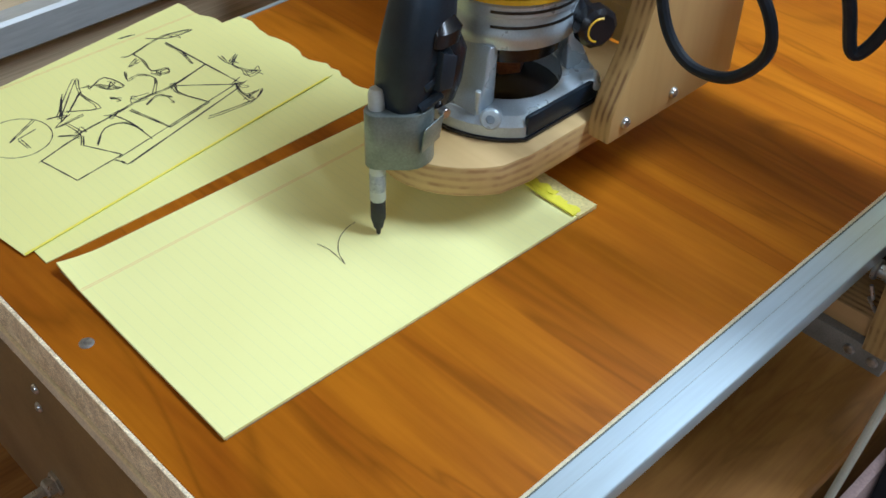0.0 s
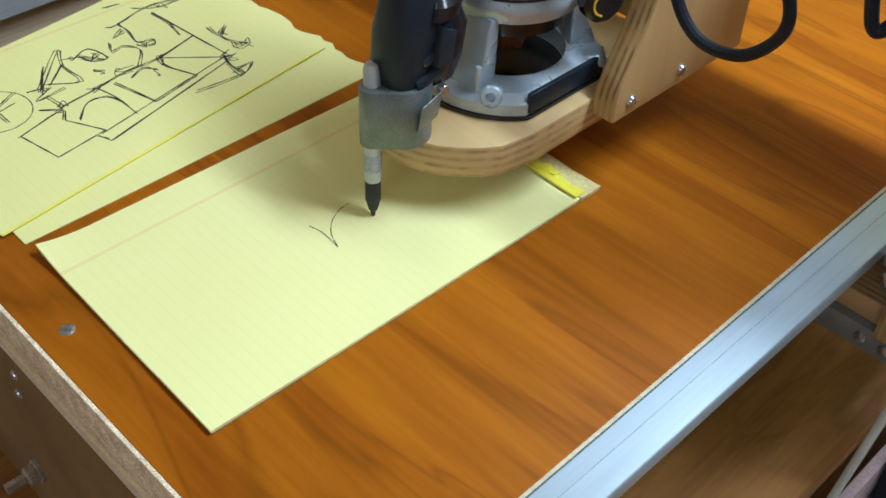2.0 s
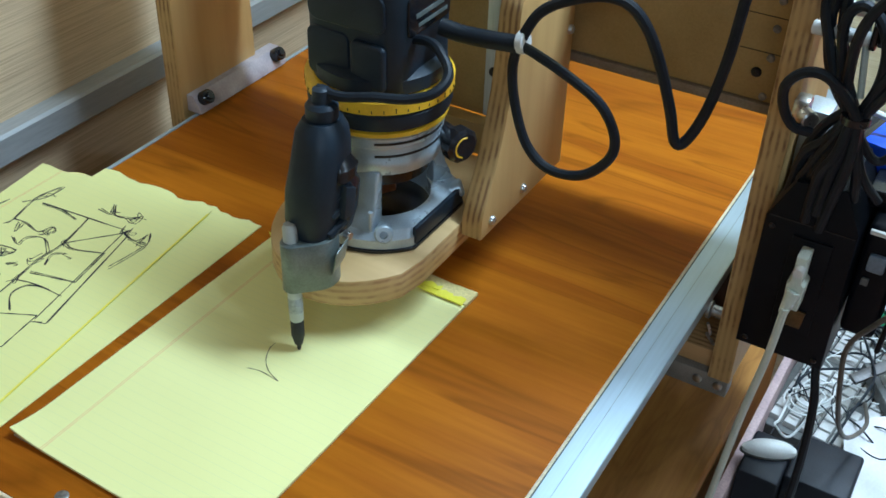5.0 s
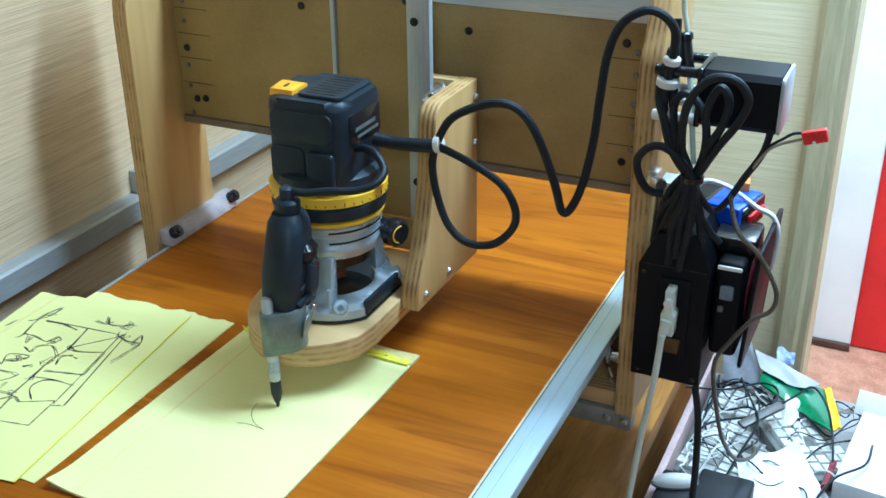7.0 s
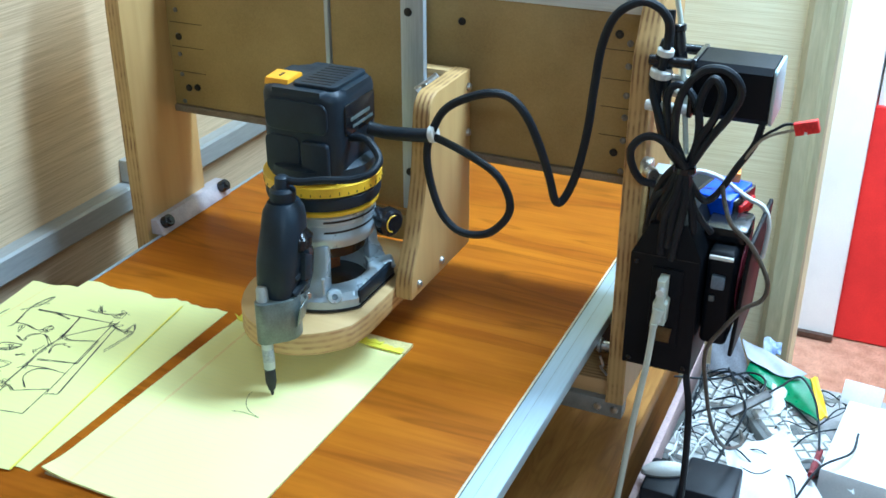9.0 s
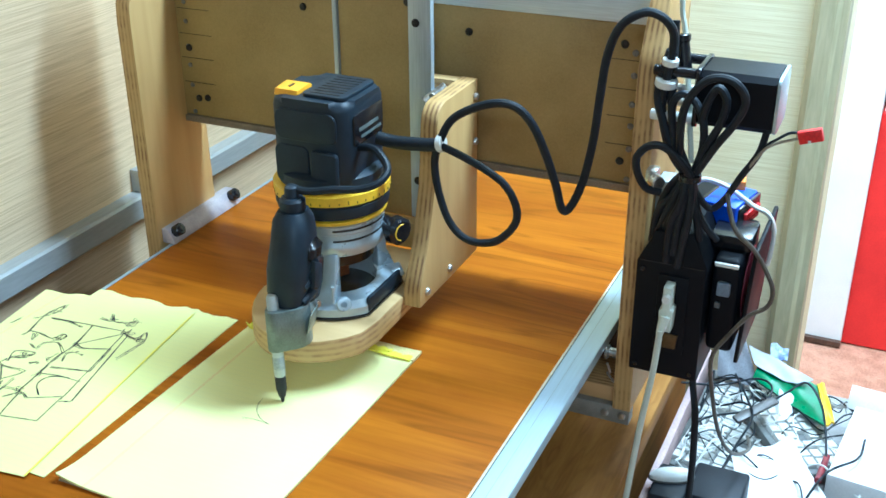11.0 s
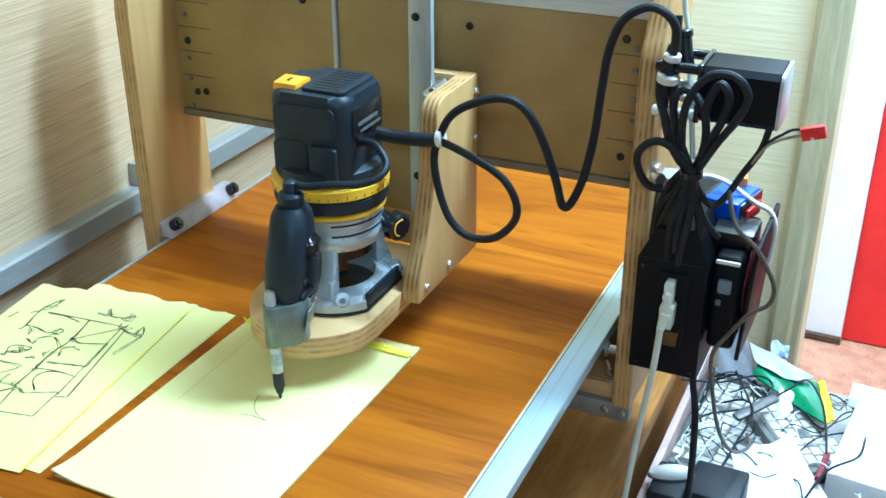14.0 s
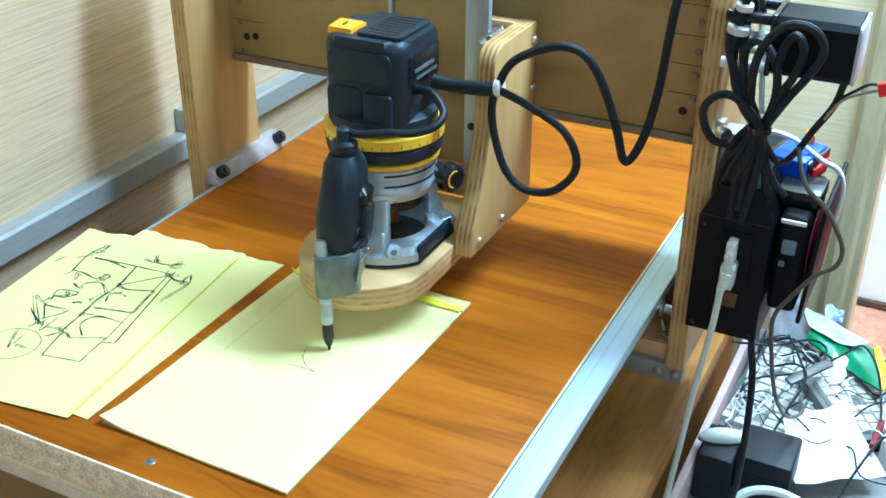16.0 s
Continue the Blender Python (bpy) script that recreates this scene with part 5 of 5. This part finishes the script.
RUNS = [
    [(0.264, 0.465, 0.251), (0.261, 0.465, 0.269), (0.255, 0.465, 0.297), (0.256, 0.465, 0.315), (0.265, 0.465, 0.323), (0.278, 0.463, 0.316), (0.288, 0.461, 0.296), (0.289, 0.463, 0.267), (0.281, 0.465, 0.238)],
    [(0.268, 0.458, 0.261), (0.267, 0.455, 0.296), (0.273, 0.452, 0.323), (0.289, 0.450, 0.344), (0.307, 0.450, 0.348), (0.321, 0.452, 0.340), (0.327, 0.455, 0.324), (0.318, 0.457, 0.301), (0.302, 0.457, 0.275), (0.284, 0.460, 0.240)],
    [(0.287, 0.458, 0.303), (0.291, 0.457, 0.321), (0.300, 0.456, 0.336), (0.309, 0.456, 0.323), (0.304, 0.458, 0.297), (0.291, 0.460, 0.269), (0.282, 0.461, 0.238)],
    [(0.285, 0.455, 0.236), (0.272, 0.452, 0.255), (0.254, 0.450, 0.270), (0.238, 0.450, 0.269), (0.226, 0.452, 0.255), (0.227, 0.455, 0.236), (0.236, 0.460, 0.219), (0.250, 0.466, 0.214)],
]
DROPS = [
    [(0.246, 0.474, 0.363), (0.240, 0.476, 0.341), (0.237, 0.474, 0.315), (0.245, 0.470, 0.291), (0.257, 0.466, 0.264), (0.274, 0.463, 0.237), (0.272, 0.461, 0.213), (0.262, 0.463, 0.185), (0.256, 0.475, 0.168)],
    [(0.281, 0.458, 0.246), (0.284, 0.455, 0.222), (0.284, 0.453, 0.197), (0.279, 0.456, 0.160), (0.276, 0.459, 0.135)],
    [(0.283, 0.463, 0.238), (0.289, 0.463, 0.207), (0.299, 0.465, 0.186), (0.312, 0.472, 0.168)],
    [(0.279, 0.456, 0.244), (0.275, 0.452, 0.211), (0.266, 0.455, 0.186), (0.264, 0.459, 0.140)],
    [(0.282, 0.466, 0.240), (0.276, 0.468, 0.212), (0.280, 0.474, 0.19), (0.272, 0.485, 0.170)],
    [(0.347, 0.482, 0.290), (0.342, 0.478, 0.267), (0.328, 0.474, 0.241), (0.315, 0.472, 0.215), (0.302, 0.470, 0.203), (0.288, 0.466, 0.219), (0.281, 0.463, 0.236)],
]
DROPS += [
    [(0.280, 0.459, 0.240), (0.279, 0.455, 0.215), (0.274, 0.455, 0.190), (0.271, 0.457, 0.150)],
    [(0.278, 0.462, 0.240), (0.268, 0.462, 0.215), (0.258, 0.466, 0.190), (0.250, 0.474, 0.166)],
    [(0.282, 0.462, 0.238), (0.286, 0.460, 0.212), (0.292, 0.462, 0.190), (0.294, 0.468, 0.166)],
    [(0.276, 0.464, 0.238), (0.262, 0.468, 0.210), (0.248, 0.474, 0.190), (0.242, 0.482, 0.150)],
    [(0.276, 0.468, 0.242), (0.262, 0.472, 0.268), (0.252, 0.476, 0.300), (0.249, 0.480, 0.340), (0.246, 0.486, 0.390)],
    [(0.272, 0.470, 0.238), (0.256, 0.480, 0.215), (0.246, 0.488, 0.185), (0.246, 0.500, 0.160)],
]
for r in RUNS:
    part("cable_loop", tube(r, 0.0042, 9), M["rubber"], harness)
for k, r in enumerate(DROPS):
    part("cable_drop", tube(r, 0.0036 if k in (2, 5) else 0.0044, 9), M["rubber"], harness)
part("cable_tie", turned([(0.010, -0.004), (0.0115, -0.003), (0.0115, 0.003), (0.010, 0.004)], 16, Matrix.Translation((0.280, 0.461, 0.238))), M["black_gloss"], harness)
part("cable_clip", merge(bx(OX - 0.001, 0.242, 0.478, 0.496, 0.214, 0.232, 0.003), rod((0.240, 0.474, 0.223), (0.248, 0.466, 0.223), 0.0075, 14)), M["steel"], harness, "shiny metal cable clip")
redplug = thing("red_connector", (0.389, 0.472, 0.288), "small red connector hanging on two thin dark wires", "connector")
part("connector", obox((0.023, 0.008, 0.0125), Matrix.Translation((0.3895, 0.470, 0.2955)) @ pose(0, 0, 0, 0, -18, 0), 0.001), M["red_plastic"], redplug)
part("pin_hole", bx(0.388, 0.391, 0.4655, 0.467, 0.289, 0.292, 0.0003), M["white_plastic"], redplug)
part("wire", tube([(0.329, 0.476, 0.243), (0.347, 0.475, 0.275), (0.361, 0.474, 0.288), (0.370, 0.472, 0.295), (0.380, 0.471, 0.297)], 0.0015, 7), M["rubber"], redplug)
part("wire", tube([(0.330, 0.474, 0.243), (0.345, 0.473, 0.270), (0.356, 0.472, 0.281), (0.371, 0.471, 0.288), (0.381, 0.470, 0.292)], 0.0015, 7), surf("tan_wire", (0.32, 0.28, 0.20), (0.25, 0.22, 0.16), 50, 0.5), redplug)
signal = solo("grey_signal_cable", tube([(0.243, 0.512, 0.520), (0.244, 0.510, 0.440), (0.246, 0.510, 0.397), (0.250, 0.508, 0.381), (0.254, 0.506, 0.362), (0.258, 0.502, 0.343), (0.262, 0.495, 0.325), (0.268, 0.485, 0.300), (0.278, 0.470, 0.250)], 0.0028, 8), M["grey_cable"], "thin pale grey signal cable along the upright", "cable")
inline = solo("black_plug", merge(rod((0.250, 0.505, 0.365), (0.258, 0.500, 0.330), 0.0075, 12), rod((0.249, 0.506, 0.372), (0.250, 0.505, 0.364), 0.009, 12)), M["black_gloss"], "black inline cable plug on the upright", "cable plug")
white_lead = solo("white_power_lead", tube([(0.262, 0.560, 0.183), (0.275, 0.560, 0.1965), (0.292, 0.560, 0.196), (0.308, 0.560, 0.190), (0.333, 0.560, 0.175), (0.350, 0.560, 0.168), (0.3585, 0.560, 0.150), (0.3580, 0.560, 0.122), (0.356, 0.565, 0.105)], 0.0028, 8), M["white_plastic"], "white power lead looping behind the fan", "cable")
BROWN = surf("brown_grey_cable", (0.10, 0.085, 0.065), (0.07, 0.06, 0.045), 50, 0.5)
brown_lead = solo("brown_sensor_cable", tube([(0.318, 0.470, 0.222), (0.325, 0.452, 0.211), (0.336, 0.440, 0.195), (0.354, 0.440, 0.180), (0.367, 0.440, 0.162), (0.378, 0.440, 0.139), (0.375, 0.440, 0.119), (0.358, 0.442, 0.103), (0.339, 0.446, 0.072), (0.325, 0.448, 0.041), (0.328, 0.46, -0.010), (0.336, 0.50, -0.09), (0.345, 0.58, -0.17), (0.355, 0.66, -0.215), (0.345, 0.72, -0.237)], 0.0024, 8), BROWN, "thin brown cable sagging into the clutter", "cable")
black_lead = solo("black_power_lead", tube([(0.303, 0.475, -0.0025), (0.305, 0.470, -0.015), (0.312, 0.463, -0.045), (0.316, 0.458, -0.100), (0.316, 0.460, -0.170), (0.312, 0.470, -0.225), (0.305, 0.51, -0.247)], 0.0040, 9), M["rubber"], "black power lead hanging from the enclosure", "cable")

for ob in (zc, bracket, router, marker, tape, gripcord):
    ob.location += Vector((SLIDE, TRAVEL, 0))
for ob in (gantry, cord, psu, plug, fan, board, motor, harness, redplug, signal, inline, white_lead, brown_lead, black_lead):
    ob.location += Vector((0, TRAVEL, 0))

# ---- low cabinet with the heap of parts beside the desk ----
CZ = -0.300
cab = thing("low_cabinet", (0.48, 0.68, FLOOR), "low cabinet beside the desk, covered with loose parts", "cabinet")
part("body", bx(0.242, 0.62, 0.28, 0.915, FLOOR, CZ - 0.0185, 0.003), M["desk"], cab)
part("top", bx(0.2395, 0.63, 0.27, 0.945, CZ - 0.018, CZ, 0.002), surf("grey_laminate", (0.30, 0.29, 0.28), (0.24, 0.23, 0.22), 10, 0.5), cab)
part("edge_strip", obox((0.010, 0.50, 0.055), Matrix.Translation((0.2455, 0.66, CZ + 0.0285)) @ pose(0, 0, 0, 0, 0, 0), 0.001), M["pink_card"], cab, "pinkish cardboard edge strip")


def keyboard(m, rows_n, cols_n, label):
    """An off-white keyboard: case, and keycaps in staggered rows."""
    w, d = cols_n * 0.0182 + 0.016, rows_n * 0.0182 + 0.018
    kb_ = thing("keyboard", m.translation, label, "keyboard", "loose keyboards")
    body = obox((w, d, 0.016), m @ Matrix.Translation((0, 0, 0.008)), 0.003)
    part("case", body, M["kb_base"], kb_)
    r_ = random.Random(rows_n * 7)
    for j in range(rows_n):
        for i in range(cols_n):
            if r_.random() < 0.05:
                continue
            k = turned([(0.0112, 0), (0.0118, 0.001), (0.0102, 0.0070), (0.0092, 0.0075)], 4)
            k.transform(m @ Matrix.Translation((-w / 2 + 0.017 + i * 0.0182 + 0.003 * (j % 2), -d / 2 + 0.018 + j * 0.0182, 0.016)) @ pose(0, 0, 0, 0, 0, 45))
            part("keycap", k, M["key"], kb_, smooth=False)
    return kb_


keyboard(Matrix.Translation((0.316, 0.785, CZ)) @ pose(0, 0, 0, 3, 0, 84), 6, 15, "off-white keyboard half buried under tangled cables")
keyboard(Matrix.Translation((0.408, 0.765, CZ + 0.012)) @ pose(0, 0, 0, 9, -6, 128), 5, 7, "small off-white keypad tilted on the heap")


def sheet(name, corners, material, label, category, thick=0.0012, sag=0.006, seed=1, n=10):
    """A loose, slightly crumpled sheet between four corners."""
    r_ = random.Random(seed)
    a, b, c, d = [Vector(p) for p in corners]
    nrm = (b - a).cross(d - a).normalized()
    bm = bmesh.new()
    ph = [r_.uniform(0, 6) for _ in range(4)]
    def pt(u, v):
        p = a.lerp(b, u).lerp(d.lerp(c, u), v)
        return p + nrm * sag * (math.sin(5 * u + ph[0]) * math.sin(4 * v + ph[1]) + 0.4 * math.sin(11 * u + 7 * v + ph[2]))
    top = [[bm.verts.new(pt(i / n, j / n) + nrm * thick) for i in range(n + 1)] for j in range(n + 1)]
    bot = [[bm.verts.new(pt(i / n, j / n)) for i in range(n + 1)] for j in range(n + 1)]
    for j in range(n):
        for i in range(n):
            bm.faces.new((top[j][i], top[j][i + 1], top[j + 1][i + 1], top[j + 1][i]))
            bm.faces.new((bot[j][i], bot[j + 1][i], bot[j + 1][i + 1], bot[j][i + 1]))
    ring = [(0, i) for i in range(n)] + [(j, n) for j in range(n)] + [(n, i) for i in range(n, 0, -1)] + [(j, 0) for j in range(n, 0, -1)]
    for p, q in zip(ring, ring[1:] + ring[:1]):
        bm.faces.new((top[p[0]][p[1]], bot[p[0]][p[1]], bot[q[0]][q[1]], top[q[0]][q[1]]))
    return solo(name, bm, material, label, category)


sheet("crumpled_paper", [(0.369, 0.560, CZ + 0.025), (0.470, 0.620, CZ + 0.03), (0.398, 0.728, CZ + 0.055), (0.330, 0.664, CZ + 0.040)], M["paper_white"], "crumpled white paper on the heap", "paper", 0.001, 0.006, 3, 14)
sheet("crumpled_paper", [(0.360, 0.775, CZ + 0.035), (0.388, 0.785, CZ + 0.04), (0.395, 0.835, CZ + 0.05), (0.366, 0.845, CZ + 0.05)], M["paper_white"], "crumpled white paper strip on the heap", "paper", 0.001, 0.008, 9)
sheet("grey_folder", [(0.268, 0.880, CZ + 0.03), (0.335, 0.860, CZ + 0.035), (0.296, 0.925, CZ + 0.085), (0.258, 0.935, CZ + 0.085)], M["grey_card"], "grey card folder leaning behind the keyboard", "folder", 0.002, 0.003, 5)
sheet("lilac_card", [(0.322, 0.878, CZ + 0.062), (0.388, 0.852, CZ + 0.062), (0.410, 0.864, CZ + 0.068), (0.303, 0.930, CZ + 0.068)], M["lilac"], "pale lilac glossy leaflet", "leaflet", 0.001, 0.003, 6)
packet = thing("green_packet", (0.39, 0.84, CZ + 0.03), "crumpled green packet with a yellow edge", "packet")
p1 = sheet("packet_body", [(0.325, 0.865, CZ + 0.045), (0.440, 0.780, CZ + 0.045), (0.425, 0.870, CZ + 0.05), (0.330, 0.900, CZ + 0.06)], M["green"], "", "", 0.006, 0.004, 7)
p2 = sheet("yellow_edge", [(0.440, 0.780, CZ + 0.048), (0.450, 0.793, CZ + 0.048), (0.424, 0.880, CZ + 0.055), (0.415, 0.872, CZ + 0.055)], M["yellow"], "", "", 0.004, 0.003, 8)
for p in (p1, p2):
    p.parent = packet
    p.matrix_parent_inverse = Matrix.Translation(-packet.location)
wbox = thing("white_carton", (0.532, 0.745, CZ), "open white cardboard carton with a raised flap", "carton")
part("carton_body", obox((0.135, 0.185, 0.055), Matrix.Translation((0.532, 0.745, CZ + 0.0278)) @ pose(0, 0, 0, 0, 0, -6), 0.002), M["paper_white"], wbox)
part("flap", obox((0.055, 0.003, 0.035), Matrix.Translation((0.490, 0.846, CZ + 0.064)) @ pose(0, 0, 0, -35, 0, -6), 0.0008), M["paper_white"], wbox)
solo("red_stick", rod((0.450, 0.735, CZ + 0.03), (0.446, 0.640, CZ + 0.055), 0.0045, 10), surf("dark_red_plastic", (0.22, 0.012, 0.02), (0.12, 0.01, 0.014), 40, 0.4), "small dark red plastic rod among the cables", "plastic part")
solo("grey_bracket", obox((0.075, 0.014, 0.006), Matrix.Translation((0.345, 0.752, CZ + 0.068)) @ pose(0, 0, 0, 10, -8, 52), 0.0015), surf("grey_metal_bar", (0.11, 0.10, 0.095), (0.07, 0.065, 0.06), 30, 0.4, 0.3), "short grey metal bar on the heap", "bracket")
adapter_black = surf("matt_black_plastic", (0.016, 0.018, 0.024), (0.011, 0.012, 0.016), 25, 0.5, 0, 0.06, fine=700, spec=0.3)
adapter = thing("power_adapter", (0.30, 0.56, CZ), "pair of black plastic power adapter blocks", "power adapter")
part("block", prism(rounded(0.298, 0.366, CZ + 0.0004, CZ + 0.075, 0.004, 3), "y", 0.520, 0.592, 0.003), adapter_black, adapter, "taller black block")
part("block_low", prism(rounded(0.2525, 0.2972, CZ + 0.0004, CZ + 0.072, 0.004, 3), "y", 0.505, 0.574, 0.003), adapter_black, adapter)
part("block_seam", bx(0.299, 0.365, 0.5193, 0.5201, CZ + 0.050, CZ + 0.051, 0), M["dark_steel"], adapter)
mouse = thing("computer_mouse", (0.272, 0.545, CZ + 0.0722), "white computer mouse lying on the adapter", "mouse")
mouse_m = Matrix.Translation((0.274, 0.545, CZ + 0.0722)) @ pose(0, 0, 0, 0, 0, -66)
part("shell", turned([(0.017, 0), (0.020, 0.003), (0.020, 0.010), (0.016, 0.017), (0.009, 0.021), (0.002, 0.0222)], 28, mouse_m @ Matrix.Diagonal((0.56, 1.45, 0.72, 1))), M["white_plastic"], mouse)
part("skirt", turned([(0.0205, 0.0003), (0.0212, 0.001), (0.0212, 0.0028), (0.0205, 0.0034)], 28, mouse_m @ Matrix.Diagonal((0.56, 1.45, 0.9, 1))), M["kb_base"], mouse, "grey lower skirt")
solo("grey_ring_cable", tube([(0.30, 0.40, CZ + 0.008), (0.315, 0.46, CZ + 0.060), (0.36, 0.485, CZ + 0.066), (0.41, 0.475, CZ + 0.05), (0.45, 0.43, CZ + 0.02), (0.46, 0.36, CZ + 0.006)], 0.0055, 8), M["grey_cable"], "thick grey cable curved over the heap", "cable")
sheet("candy_wrapper", [(0.340, 0.905, CZ + 0.066), (0.366, 0.900, CZ + 0.066), (0.364, 0.922, CZ + 0.080), (0.336, 0.930, CZ + 0.075)], surf("pale_blue_wrapper", (0.55, 0.62, 0.70), (0.10, 0.16, 0.45), 60, 0.3), "small crumpled blue and white wrapper", "wrapper", 0.002, 0.005, 14, 6)

# loose leads over the heap
rl = random.Random(11)
for k in range(24):
    white = k % 5 in (0, 2)
    x, y = rl.uniform(0.27, 0.42), rl.uniform(0.66, 0.86)
    a = rl.uniform(0, 6.28)
    pts = []
    for i in range(9):
        lift = 0.022 + 0.016 * abs(math.sin(i * 1.1 + k))
        pts.append((min(0.50, max(0.265, x)), min(0.86, max(0.60, y)), CZ + lift + 0.012 * (i % 2)))
        a += rl.uniform(-1.0, 1.3)
        x, y = x + 0.038 * math.cos(a), y + 0.042 * math.sin(a)
    solo("loose_lead", tube(pts, rl.choice((0.0009, 0.0012, 0.0016)), 6, 5), M["white_plastic"] if white else M["rubber"], "thin white loose lead in the tangle" if white else "thin black loose lead in the tangle", "cable", "loose leads")
for k, pts in enumerate((
        [(0.229, 0.792, -0.24), (0.283, 0.817, -0.245), (0.332, 0.832, -0.23), (0.358, 0.807, -0.225), (0.345, 0.760, -0.235), (0.278, 0.737, -0.255), (0.262, 0.69, -0.262)],
        [(0.352, 0.760, -0.230), (0.380, 0.80, -0.222), (0.403, 0.826, -0.215), (0.428, 0.802, -0.230), (0.442, 0.769, -0.255), (0.45, 0.72, -0.265)],
        [(0.494, 0.750, -0.238), (0.489, 0.698, -0.236), (0.456, 0.636, -0.225), (0.436, 0.575, -0.235), (0.419, 0.532, -0.27)],
        [(0.328, 0.60, -0.235), (0.335, 0.66, -0.235), (0.345, 0.72, -0.225), (0.33, 0.77, -0.230), (0.30, 0.84, -0.235)])):
    solo("loose_lead", tube(pts, 0.0017, 7, 6), M["rubber"], "black loose lead curling over the heap", "cable", "loose leads")
# a loose coil of thin white wire on the keyboard
for k in range(4):
    ring = []
    for i in range(12):
        a = 0.55 * i + 0.4 * k
        ring.append((0.282 + 0.003 * k + (0.024 - 0.002 * k) * math.cos(a), 0.690 + 0.006 * k + 0.026 * math.sin(a), CZ + 0.028 + 0.003 * k + 0.0008 * i))
    solo("loose_lead", tube(ring, 0.0013, 6, 5), M["white_plastic"], "thin white wire coiled on the keyboard", "cable", "loose leads")
